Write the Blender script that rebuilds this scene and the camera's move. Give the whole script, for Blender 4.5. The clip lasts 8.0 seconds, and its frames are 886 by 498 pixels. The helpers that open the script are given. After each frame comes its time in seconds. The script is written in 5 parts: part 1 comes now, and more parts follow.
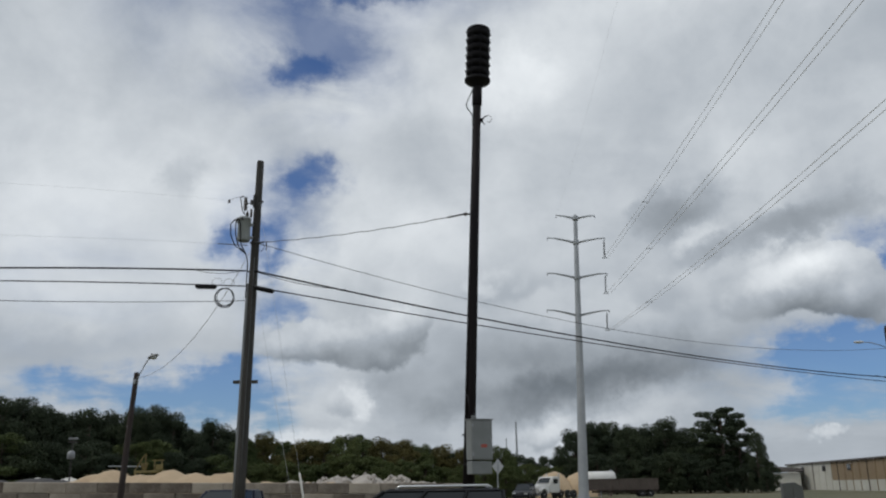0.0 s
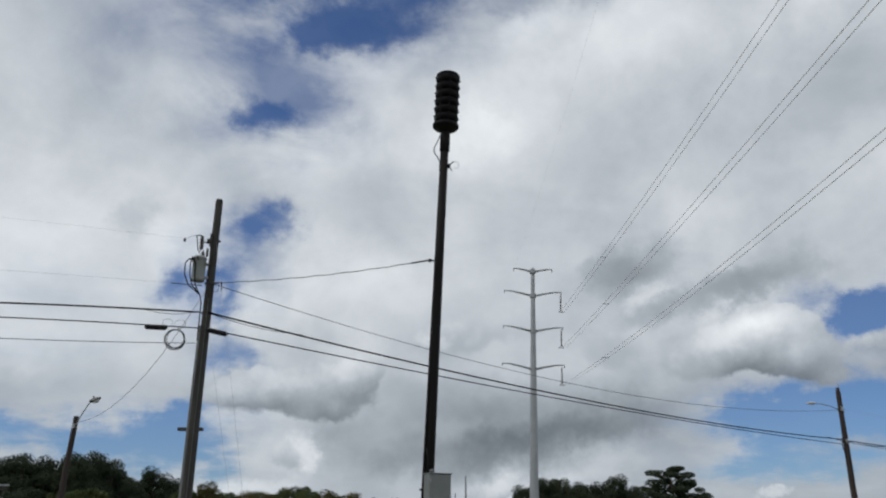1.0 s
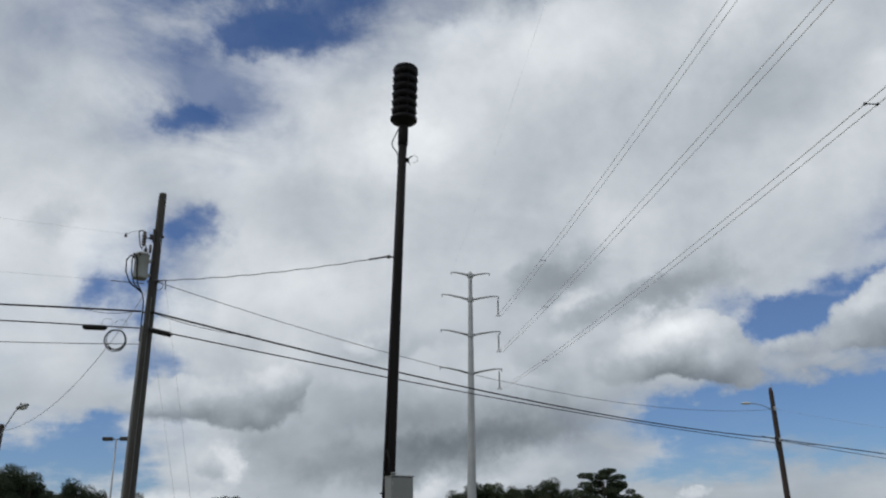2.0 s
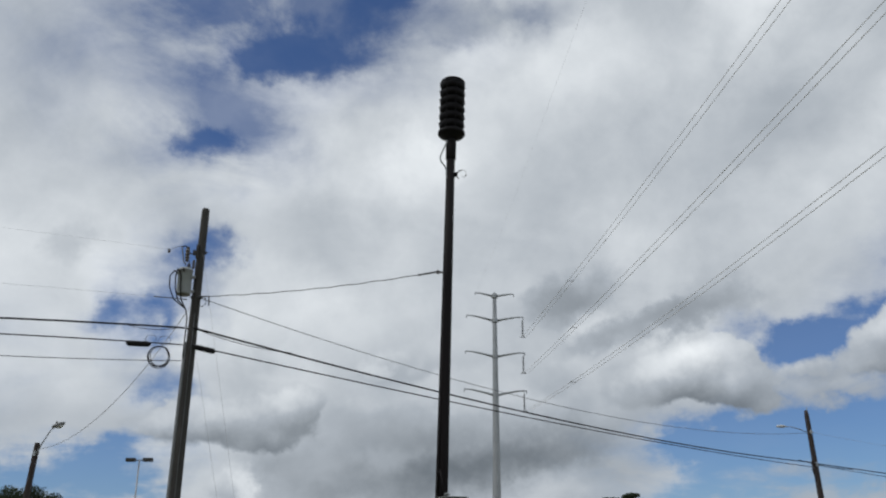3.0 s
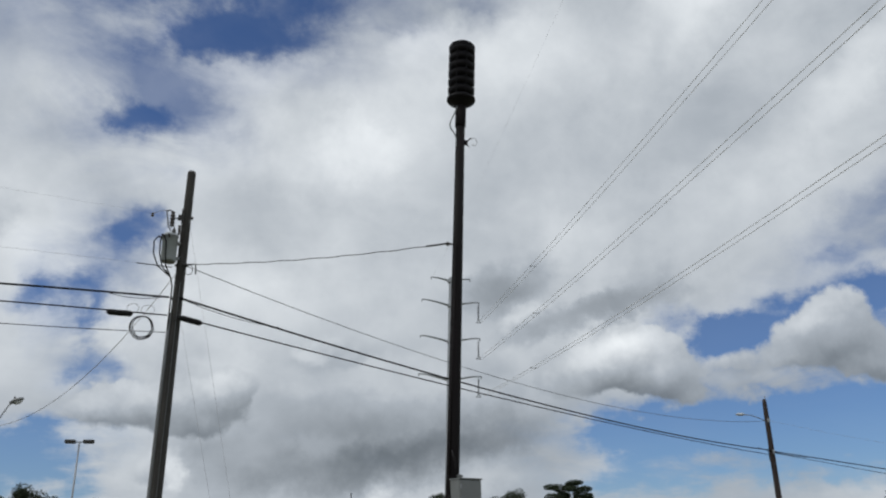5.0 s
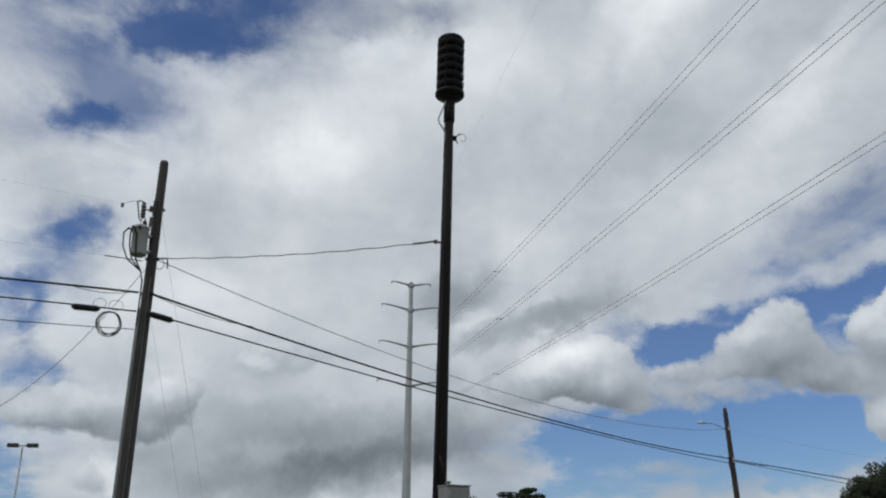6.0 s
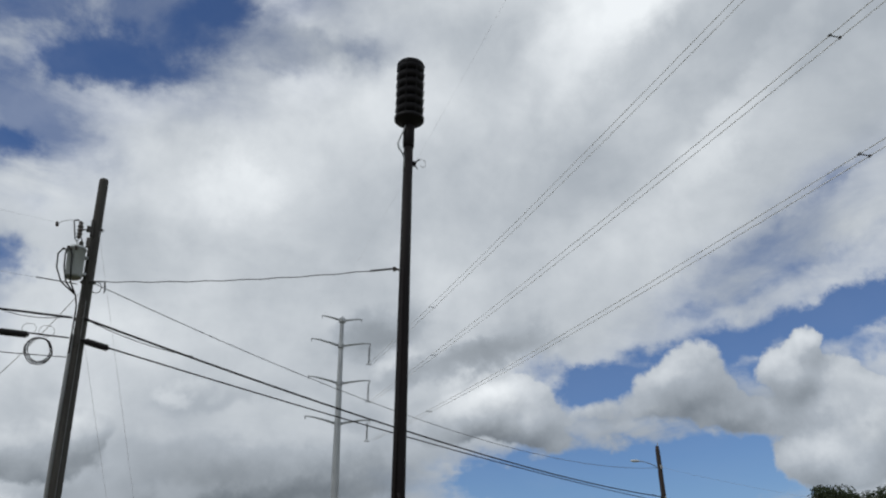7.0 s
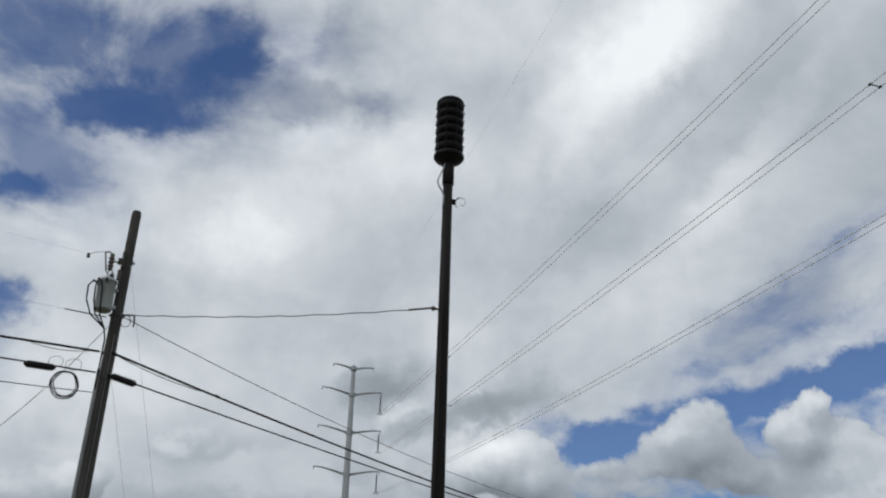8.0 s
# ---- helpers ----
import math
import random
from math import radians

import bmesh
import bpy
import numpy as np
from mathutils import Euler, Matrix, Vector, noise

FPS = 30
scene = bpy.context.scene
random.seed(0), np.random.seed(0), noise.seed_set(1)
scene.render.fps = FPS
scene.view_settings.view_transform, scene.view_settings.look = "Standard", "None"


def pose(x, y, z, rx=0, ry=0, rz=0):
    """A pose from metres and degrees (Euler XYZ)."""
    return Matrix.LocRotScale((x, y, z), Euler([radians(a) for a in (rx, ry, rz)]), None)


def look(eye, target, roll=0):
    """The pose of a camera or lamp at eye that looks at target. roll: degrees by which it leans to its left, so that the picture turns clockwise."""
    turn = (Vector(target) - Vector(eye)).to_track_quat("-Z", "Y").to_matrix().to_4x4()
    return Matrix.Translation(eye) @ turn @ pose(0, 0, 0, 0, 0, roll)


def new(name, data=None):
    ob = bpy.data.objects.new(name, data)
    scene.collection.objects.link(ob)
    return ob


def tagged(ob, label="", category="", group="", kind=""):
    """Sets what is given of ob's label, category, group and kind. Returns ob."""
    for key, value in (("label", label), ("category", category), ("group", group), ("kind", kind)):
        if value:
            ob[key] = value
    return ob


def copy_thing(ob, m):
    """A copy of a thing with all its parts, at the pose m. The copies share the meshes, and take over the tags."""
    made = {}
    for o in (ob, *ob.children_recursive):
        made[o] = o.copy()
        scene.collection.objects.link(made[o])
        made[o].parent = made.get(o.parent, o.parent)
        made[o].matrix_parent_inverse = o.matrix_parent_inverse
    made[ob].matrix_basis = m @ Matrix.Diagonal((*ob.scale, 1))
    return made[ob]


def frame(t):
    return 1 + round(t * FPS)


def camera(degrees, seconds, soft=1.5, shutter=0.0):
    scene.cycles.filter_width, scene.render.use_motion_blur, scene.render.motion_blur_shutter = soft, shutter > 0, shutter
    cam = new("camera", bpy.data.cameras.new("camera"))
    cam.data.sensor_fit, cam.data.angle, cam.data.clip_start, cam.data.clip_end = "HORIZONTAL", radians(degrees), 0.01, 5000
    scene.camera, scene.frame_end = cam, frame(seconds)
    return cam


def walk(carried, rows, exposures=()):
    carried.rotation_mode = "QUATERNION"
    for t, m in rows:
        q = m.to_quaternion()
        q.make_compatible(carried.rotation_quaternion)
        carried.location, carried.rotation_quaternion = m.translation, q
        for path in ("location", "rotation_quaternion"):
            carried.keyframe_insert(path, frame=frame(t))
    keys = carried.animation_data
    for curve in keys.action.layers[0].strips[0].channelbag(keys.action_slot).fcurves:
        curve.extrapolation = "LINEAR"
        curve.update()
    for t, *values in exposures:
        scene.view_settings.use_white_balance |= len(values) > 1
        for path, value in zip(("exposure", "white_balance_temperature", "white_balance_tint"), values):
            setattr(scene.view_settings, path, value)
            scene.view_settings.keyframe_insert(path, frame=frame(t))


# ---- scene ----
cam = camera(56.1, 8.0, soft=2.15)
PATH = [
    (0, (0.568, 1.425, 1.476), (0.516, 3.347, 2.027), -0.8),
    (0.5, (0.532, 1.719, 1.523), (0.568, 3.624, 2.129), -0.2),
    (1, (0.276, 2.09, 1.533), (0.333, 3.975, 2.2), 0.1),
    (1.5, (-0.21, 2.577, 1.493), (-0.021, 4.452, 2.162), -0.2),
    (1.7, (-0.387, 2.747, 1.488), (-0.167, 4.614, 2.172), -1.2),
    (2.8, (-1.51, 3.474, 1.439), (-1.28, 5.347, 2.102), -1.6),
    (3, (-1.735, 3.613, 1.452), (-1.543, 5.465, 2.183), -1.0),
    (3.5, (-2.33, 4.03, 1.499), (-2.054, 5.884, 2.196), 0.7),
    (4, (-2.752, 4.366, 1.472), (-2.361, 6.201, 2.166), -1.1),
    (4.5, (-3.285, 4.755, 1.469), (-2.929, 6.586, 2.189), -1.1),
    (5.8, (-4.373, 6.139, 1.53), (-4.037, 7.996, 2.191), -0.9),
    (6, (-4.566, 6.332, 1.554), (-4.114, 8.145, 2.268), -1.1),
    (6.5, (-4.903, 6.787, 1.547), (-4.367, 8.55, 2.325), -0.7),
    (7, (-5.3, 7.384, 1.593), (-4.681, 9.113, 2.387), -2.1),
    (7.5, (-5.635, 7.915, 1.571), (-4.966, 9.613, 2.389), -1.2),
    (8, (-5.952, 8.36, 1.539), (-5.363, 10.042, 2.447), -0.7),
]
walk(cam, [(t, look(eye, target, roll)) for t, eye, target, roll in PATH])

# ---- world: blue sky behind broken cloud, a veiled sun from the left ----
SUN_AZ, SUN_EL = -105.0, 52.0
world = bpy.data.worlds.new("cloudy_sky")
scene.world = world
world.use_nodes = True
wt = world.node_tree
wt.nodes.clear()


def wn(kind):
    return wt.nodes.new(kind)


def feed(node, slot, value):
    if isinstance(value, bpy.types.NodeSocket):
        wt.links.new(value, node.inputs[slot])
    else:
        node.inputs[slot].default_value = value


def wmath(op, a, b=0.0, c=0.0, clamp=False):
    node = wn("ShaderNodeMath")
    node.operation, node.use_clamp = op, clamp
    feed(node, 0, a)
    feed(node, 1, b)
    feed(node, 2, c)
    return node.outputs[0]


def wnoise(vector, scale, detail, rough, distort=0.0):
    node = wn("ShaderNodeTexNoise")
    feed(node, "Vector", vector)
    feed(node, "Scale", scale)
    feed(node, "Detail", detail)
    feed(node, "Roughness", rough)
    feed(node, "Distortion", distort)
    return node


def wstep(value, lo, hi):
    node = wn("ShaderNodeMapRange")
    node.interpolation_type = "SMOOTHSTEP"
    feed(node, 0, value)
    feed(node, 1, lo)
    feed(node, 2, hi)
    return node.outputs[0]


direction = wn("ShaderNodeTexCoord").outputs["Generated"]
split = wn("ShaderNodeSeparateXYZ")
feed(split, 0, direction)
azimuth = wmath("MULTIPLY", wmath("ARCTAN2", split.outputs[0], split.outputs[1]), 57.2958)
height = wmath("MULTIPLY", wmath("ARCSINE", split.outputs[2]), 57.2958)
plain = wn("ShaderNodeCombineXYZ")
feed(plain, 0, azimuth)
feed(plain, 1, height)
# cloud layer seen in perspective: streaks flatten towards the horizon
flat = wmath("ADD", wmath("MAXIMUM", split.outputs[2], 0.0), 0.22)
sheet = wn("ShaderNodeCombineXYZ")
feed(sheet, 0, wmath("DIVIDE", split.outputs[0], flat))
feed(sheet, 1, wmath("DIVIDE", split.outputs[1], flat))


def warp(coarse, fine, size_coarse, size_fine):
    """The angles, shaken by two noises."""
    out = plain.outputs[0]
    for amount, size, detail in ((coarse, size_coarse, 3.0), (fine, size_fine, 6.0)):
        shake = wn("ShaderNodeVectorMath")
        shake.operation = "SUBTRACT"
        feed(shake, 0, wnoise(direction, size, detail, 0.6).outputs["Color"])
        feed(shake, 1, (0.5, 0.5, 0.5))
        mul = wn("ShaderNodeVectorMath")
        mul.operation = "MULTIPLY_ADD"
        feed(mul, 0, shake.outputs[0])
        feed(mul, 1, (amount, amount * 0.7, 0.0))
        feed(mul, 2, out)
        out = mul.outputs[0]
    flatten = wn("ShaderNodeVectorMath")
    flatten.operation = "MULTIPLY"
    feed(flatten, 0, out)
    feed(flatten, 1, (1.0, 1.0, 0.0))
    return flatten.outputs[0]


soft_angles = warp(2.6, 5.0, 7.0, 20.0)
puff_angles = warp(0.5, 2.0, 9.0, 34.0)
streaks = wnoise(sheet.outputs[0], 1.6, 7.0, 0.55, 0.5).outputs[0]
broad = wnoise(direction, 6.0, 6.0, 0.52, 0.3).outputs[0]
puffs = wnoise(direction, 20.0, 7.0, 0.58, 0.2).outputs[0]
billow = wnoise(direction, 46.0, 5.0, 0.55, 0.0).outputs[0]

chain = {"hole": 0.0, "bright": 0.0, "dark": 0.0, "puff": 0.0, "above": 0.0, "thin": 0.0}


def blob(name, angles, az, el, rx, ry, rot, weight):
    place = wn("ShaderNodeMapping")
    place.vector_type = "TEXTURE"
    feed(place, "Vector", angles)
    place.inputs["Location"].default_value = (az, el, 0.0)
    place.inputs["Rotation"].default_value = (0.0, 0.0, radians(rot))
    place.inputs["Scale"].default_value = (rx * 1.5, ry * 1.5, 1.0)
    ball = wn("ShaderNodeTexGradient")
    ball.gradient_type = "SPHERICAL"
    feed(ball, 0, place.outputs[0])
    chain[name] = wmath("MULTIPLY_ADD", wstep(ball.outputs[1], 0.0, 0.85), weight, chain[name])


def hole(*v):
    blob("hole", soft_angles, *v)


def bright(*v):
    blob("bright", soft_angles, *v)


def dark(*v):
    blob("dark", soft_angles, *v)


def thin(*v):
    blob("thin", soft_angles, *v)


raise_up = wn("ShaderNodeVectorMath")
raise_up.operation = "ADD"
feed(raise_up, 0, puff_angles)
feed(raise_up, 1, (-0.4, 1.1, 0.0))


def puff(*v):
    blob("puff", puff_angles, *v)
    blob("above", raise_up.outputs[0], *v)


hole(-4.7, 34.5, 6.1, 1.8, 8, 1.15)
hole(0.4, 37.6, 4.4, 1.7, 10, 1.04)
hole(2.3, 39.7, 3.0, 1.9, -30, 0.63)
hole(-8.3, 32.8, 2.7, 1.3, -10, 0.69)
hole(5.2, 35.8, 5.2, 1.0, -4, 0.52)
hole(12.6, 36.9, 3.9, 1.0, 0, 0.52)
hole(-5.9, 39.6, 6.0, 1.2, 10, 0.52)
hole(-11.9, 27.6, 2.6, 1.5, -15, 0.86)
hole(-10.7, 20.7, 1.9, 1.5, 0, 0.8)
hole(-11.8, 32.5, 3.2, 1.9, 0, 0.4)
hole(10.3, 41.4, 3.1, 1.5, 60, 0.4)
hole(-7.4, 28.8, 3.5, 1.0, -20, 0.35)
hole(-12.1, 28.2, 4.4, 1.2, -12, 0.18)
hole(-16.8, 29.3, 3.5, 2.3, 0, 0.21)
hole(-5.1, 34.4, 5.6, 1.9, -6, 0.42)
hole(-12.1, 20.5, 2.1, 2.3, 0, 0.7)
hole(-13.7, 17.0, 1.4, 1.5, 0, 0.83)
hole(-16.2, 16.3, 1.6, 1.0, 0, 0.55)
hole(-12.5, 11.7, 2.4, 1.2, 0, 0.83)
hole(-13.6, 14.3, 0.8, 1.5, 0, 0.55)
hole(-12.6, 28.0, 3.1, 1.2, 0, 0.55)
hole(-15.4, 25.9, 2.6, 1.5, 0, 0.33)
hole(-16.3, 15.7, 2.8, 1.1, 5, 0.55)
hole(-13.3, 14.5, 1.2, 2.3, 0, 0.55)
hole(-18.0, 6.0, 4.3, 2.3, 0, 1.15)
hole(-23.2, 6.2, 4.3, 1.5, 0, 0.92)
hole(-27.7, 6.1, 3.9, 1.2, 0, 0.63)
hole(-13.6, 4.6, 2.3, 1.7, 0, 0.69)
hole(-15.0, 7.1, 5.0, 2.3, 0, 0.69)
hole(-16.3, 7.8, 2.3, 1.0, 0, 0.57)
hole(32.1, 13.9, 4.4, 1.4, 10, 1.32)
hole(38.6, 15.4, 5.2, 1.4, 14, 1.2)
hole(45.4, 16.3, 5.2, 1.5, 12, 1.44)
hole(40.2, 14.3, 2.0, 1.7, 0, 1.08)
hole(48.1, 16.7, 3.6, 1.3, 12, 1.32)
hole(46.2, 14.3, 2.8, 1.3, 0, 1.08)
hole(29.8, 13.3, 2.4, 1.2, 0, 0.96)
hole(39.5, 18.5, 5.3, 0.7, 18, 0.5)
hole(47.0, 20.4, 6.6, 0.7, 18, 0.43)
hole(47.2, 24.0, 6.3, 0.5, 24, 0.36)
hole(26.3, 7.2, 6.2, 1.3, 0, 1.12)
hole(33.2, 7.8, 7.0, 1.9, 4, 1.42)
hole(29.5, 5.1, 8.5, 1.2, 0, 0.75)
hole(36.1, 5.6, 5.4, 1.9, 0, 0.9)
hole(27.3, 8.2, 7.8, 1.5, 0, 1.2)
hole(38.1, 7.8, 5.8, 2.3, 0, 1.65)
hole(35.0, 10.8, 3.5, 0.5, 4, 0.75)
hole(24.3, 7.1, 3.9, 1.4, 0, 1.05)
hole(23.3, 4.4, 4.6, 1.2, 0, 0.9)
hole(26.9, 14.2, 2.4, 1.5, 0, 0.75)
thin(-5.2, 36.9, 15.9, 5.8, 5, 0.98)
thin(10.5, 38.7, 7.9, 3.5, 0, 0.45)
thin(-10.6, 28.1, 6.5, 3.1, 0, 0.65)
thin(-15.8, 29.9, 10.7, 5.4, -10, 0.38)
thin(-13.7, 16.6, 3.6, 5.8, 0, 0.65)
thin(43.3, 19.3, 11.4, 2.7, 16, 0.65)
thin(46.1, 23.8, 9.3, 1.9, 22, 0.39)
thin(29.7, 6.7, 12.4, 3.1, 0, 0.78)
thin(-26.2, 12.8, 6.3, 4.6, 0, 0.16)
bright(4.3, 27.4, 3.3, 1.9, 0, 0.15)
bright(2.8, 27.0, 9.9, 4.2, 0, 0.13)
bright(7.5, 40.1, 3.0, 1.9, 0, 0.28)
bright(33.7, 38.3, 8.3, 3.5, 38, 0.31)
bright(40.8, 40.7, 7.1, 2.3, 30, 0.22)
bright(-9.6, 33.8, 1.9, 0.9, 0, 0.34)
bright(16.4, 33.2, 7.4, 3.1, 15, 0.13)
bright(-6.0, 31.3, 7.2, 1.2, 12, 0.16)
bright(9.0, 34.8, 3.3, 1.5, 10, 0.16)
bright(43.1, 30.7, 7.6, 1.2, 38, 0.11)
bright(23.4, 41.4, 6.2, 2.7, 0, 0.11)
bright(-7.2, 5.7, 0.9, 1.3, 0, 0.24)
bright(-8.7, 5.9, 3.1, 1.2, 0, 0.1)
bright(4.8, 3.5, 1.3, 1.2, 0, 0.22)
bright(22.7, 3.0, 0.8, 0.3, 0, 0.25)
bright(10.2, 4.2, 5.8, 0.9, 10, 0.1)
bright(-10.9, 3.5, 3.5, 0.7, 0, 0.16)
bright(-15.7, 18.5, 2.8, 4.2, 0, 0.13)
bright(-27.1, 15.6, 8.0, 6.2, 0, 0.13)
bright(-27.7, 23.3, 8.4, 4.6, 0, 0.06)
bright(-10.5, 14.8, 3.6, 2.3, 0, 0.11)
bright(-4.7, 12.1, 2.4, 2.3, 0, 0.11)
bright(1.4, 13.3, 1.0, 0.8, 0, 0.22)
bright(-9.6, 8.3, 4.7, 1.5, 0, 0.13)
bright(-2.4, 16.3, 6.4, 2.3, 0, 0.09)
bright(45.8, 8.5, 3.5, 2.7, 0, 0.34)
bright(16.0, 16.0, 1.6, 1.2, 30, 0.16)
bright(-5.4, 17.6, 4.8, 3.1, 0, 0.09)
dark(6.7, 7.7, 7.8, 2.3, -6, 0.3)
dark(5.1, 6.1, 8.5, 1.4, 8, 0.28)
dark(-2.6, 6.8, 4.3, 1.5, 0, 0.22)
dark(13.1, 8.2, 4.7, 1.7, 0, 0.16)
dark(5.3, 6.2, 8.1, 1.4, 6, 0.3)
dark(13.3, 7.7, 5.1, 1.5, 10, 0.22)
dark(-8.0, 9.1, 4.3, 1.5, 0, 0.14)
dark(14.8, 17.7, 2.8, 1.5, 20, 0.26)
dark(15.8, 17.4, 3.6, 1.4, 0, 0.16)
dark(27.8, 26.7, 8.6, 2.3, 10, 0.1)
dark(13.5, 25.4, 5.5, 2.3, 0, 0.06)
dark(-2.0, 22.4, 6.7, 2.3, 0, 0.08)
dark(-19.4, 20.4, 1.4, 1.4, 0, 0.14)
dark(-22.2, 10.2, 7.8, 1.5, 0, 0.08)
dark(-27.4, 8.5, 6.2, 1.5, 0, 0.12)
dark(22.1, 9.8, 4.3, 1.4, 0, 0.09)
dark(30.0, 11.6, 3.1, 0.8, 10, 0.06)
dark(41.5, 10.7, 7.8, 1.2, 0, 0.1)
dark(36.3, 12.2, 2.8, 1.4, 0, 0.08)
dark(48.9, 34.4, 6.5, 4.2, 0, 0.09)
dark(48.9, 27.6, 7.0, 2.3, 20, 0.07)
dark(-10.6, 36.7, 7.7, 3.1, 0, 0.06)
dark(2.3, 36.7, 9.6, 2.7, 0, 0.08)
dark(11.3, 41.3, 2.6, 2.3, 0, 0.1)
dark(10.7, 36.6, 6.7, 1.1, 0, 0.12)
dark(41.7, 20.6, 10.7, 1.9, 18, 0.1)
dark(24.6, 16.9, 2.4, 1.2, 0, 0.12)
dark(33.4, 5.1, 8.5, 1.9, 0, 0.12)
dark(20.4, 1.8, 10.0, 2.3, 0, 0.15)
dark(-13.1, 20.1, 2.5, 5.0, 0, 0.05)
dark(-3.8, 10.3, 3.5, 1.5, 0, 0.1)
dark(-13.1, 9.2, 4.7, 1.2, 0, 0.06)
dark(32.1, 20.2, 6.2, 1.5, 20, 0.05)
dark(19.5, 15.2, 4.8, 1.0, 12, 0.26)
dark(22.9, 16.0, 4.8, 0.9, 8, 0.26)
bright(24.4, 13.7, 2.6, 1.1, 0, 0.14)
bright(21.5, 13.6, 2.0, 0.8, 0, 0.08)
hole(29.2, 12.4, 3.5, 1.2, 8, 0.8)
dark(41.7, 11.4, 8.6, 1.9, 0, 0.06)
dark(35.6, 11.8, 6.3, 2.3, 0, 0.1)
dark(28.3, 9.2, 5.5, 1.2, 0, 0.08)
thin(40.2, 12.9, 10.3, 3.5, 10, 0.4)
hole(-8.5, 38.3, 10.8, 2.7, 5, 0.5)
hole(-12.4, 34.8, 5.6, 2.3, 0, 0.4)
thin(-9.7, 38.0, 12.7, 4.2, 0, 0.5)
hole(24.6, 8.2, 4.7, 0.9, 0, 0.5)
puff(24.4, 12.5, 2.6, 2.2, 0, 1.4)
puff(21.7, 12.4, 2.2, 1.8, 0, 1.1)
puff(19.2, 11.6, 2.8, 1.8, 0, 0.8)
puff(25.6, 10.9, 2.4, 1.5, 0, 0.7)
puff(28.4, 9.8, 3.1, 0.9, 0, 0.4)
puff(31.5, 9.9, 2.3, 0.7, 0, 0.3)
puff(16.7, 14.8, 1.4, 1.3, 0, 0.55)
puff(36.4, 14.1, 2.1, 1.9, 0, 1.0)
puff(34.2, 12.7, 2.1, 1.7, 0, 0.9)
puff(37.5, 12.0, 2.2, 1.5, 0, 0.9)
puff(43.6, 14.9, 1.1, 1.0, 0, 1.0)
puff(42.0, 13.3, 1.7, 1.4, 0, 1.0)
puff(44.5, 12.4, 2.4, 1.6, 0, 1.0)
puff(40.5, 10.6, 5.1, 1.3, 0, 0.8)
puff(46.2, 10.6, 2.4, 1.9, 0, 0.9)
puff(30.3, 11.7, 3.1, 1.1, 0, 0.6)
puff(44.7, 7.9, 3.9, 2.5, 0, 1.0)
puff(47.5, 9.6, 2.3, 2.3, 0, 1.0)
puff(42.4, 8.1, 1.6, 1.5, 0, 0.7)
puff(-11.2, 10.2, 2.7, 1.3, 0, 0.7)
puff(-6.3, 9.9, 3.5, 2.1, 0, 0.8)
puff(-4.1, 11.2, 1.6, 1.2, 0, 0.7)
puff(-14.0, 9.2, 2.7, 0.9, 0, 0.5)
puff(-8.5, 5.5, 2.3, 1.2, 0, 0.6)
puff(-6.9, 9.5, 3.1, 1.6, 0, 0.7)
puff(-11.1, 9.1, 2.3, 1.4, 0, 0.6)
puff(4.8, 3.3, 1.7, 1.4, 0, 0.8)
puff(22.7, 2.9, 1.2, 0.5, 0, 0.7)
puff(10.2, 4.1, 4.6, 0.8, 8, 0.5)
puff(2.0, 13.4, 3.6, 1.9, 0, 0.5)
puff(7.5, 14.2, 3.6, 1.9, 0, 0.4)
puff(13.4, 12.6, 2.8, 1.9, 0, 0.5)
puff(3.7, 8.9, 5.8, 1.9, 0, 0.5)

# cloud cover everywhere, torn open at the gaps, with wisps across them
wisps = wnoise(sheet.outputs[0], 3.4, 8.0, 0.58, 0.4).outputs[0]
shreds = wnoise(sheet.outputs[0], 9.0, 7.0, 0.6, 0.6).outputs[0]
rough_edge = wmath("MULTIPLY_ADD", wmath("SUBTRACT", puffs, 0.5), 1.2, wmath("MULTIPLY", wmath("SUBTRACT", wisps, 0.5), 3.2))
rough_edge = wmath("MULTIPLY_ADD", wmath("SUBTRACT", shreds, 0.5), 1.3, rough_edge)
gap = wmath("MULTIPLY_ADD", rough_edge, wmath("MULTIPLY_ADD", chain["hole"], 1.3, 0.12, clamp=True), chain["hole"])
cover = wmath("SUBTRACT", 1.0, wmath("MULTIPLY", wstep(gap, -0.05, 1.6), 0.95))
# ice-cloud wisps let the blue through in places
gauze = wmath("MULTIPLY", chain["thin"], wmath("MULTIPLY_ADD", wisps, 3.2, -1.1, clamp=True))
cover = wmath("MULTIPLY", cover, wmath("SUBTRACT", 1.0, wmath("MINIMUM", gauze, 0.75)), clamp=True)
heap = wmath("MULTIPLY_ADD", wmath("SUBTRACT", puffs, 0.5), 0.55, chain["puff"])
heap = wmath("MULTIPLY_ADD", wmath("SUBTRACT", billow, 0.5), 0.30, heap)
heap = wstep(heap, 0.24, 0.60)
cover = wmath("MAXIMUM", cover, wmath("MULTIPLY", heap, 0.97), clamp=True)
tone = wmath("MULTIPLY_ADD", wmath("SUBTRACT", streaks, 0.5), 0.36, 0.65)
tone = wmath("MULTIPLY_ADD", wmath("SUBTRACT", broad, 0.5), 0.44, tone)
tone = wmath("MULTIPLY_ADD", wmath("SUBTRACT", puffs, 0.5), 0.22, tone)
tone = wmath("ADD", tone, chain["bright"])
# the low clouds show their shaded sides
low = wmath("SUBTRACT", 1.0, wstep(height, 4.0, 19.0))
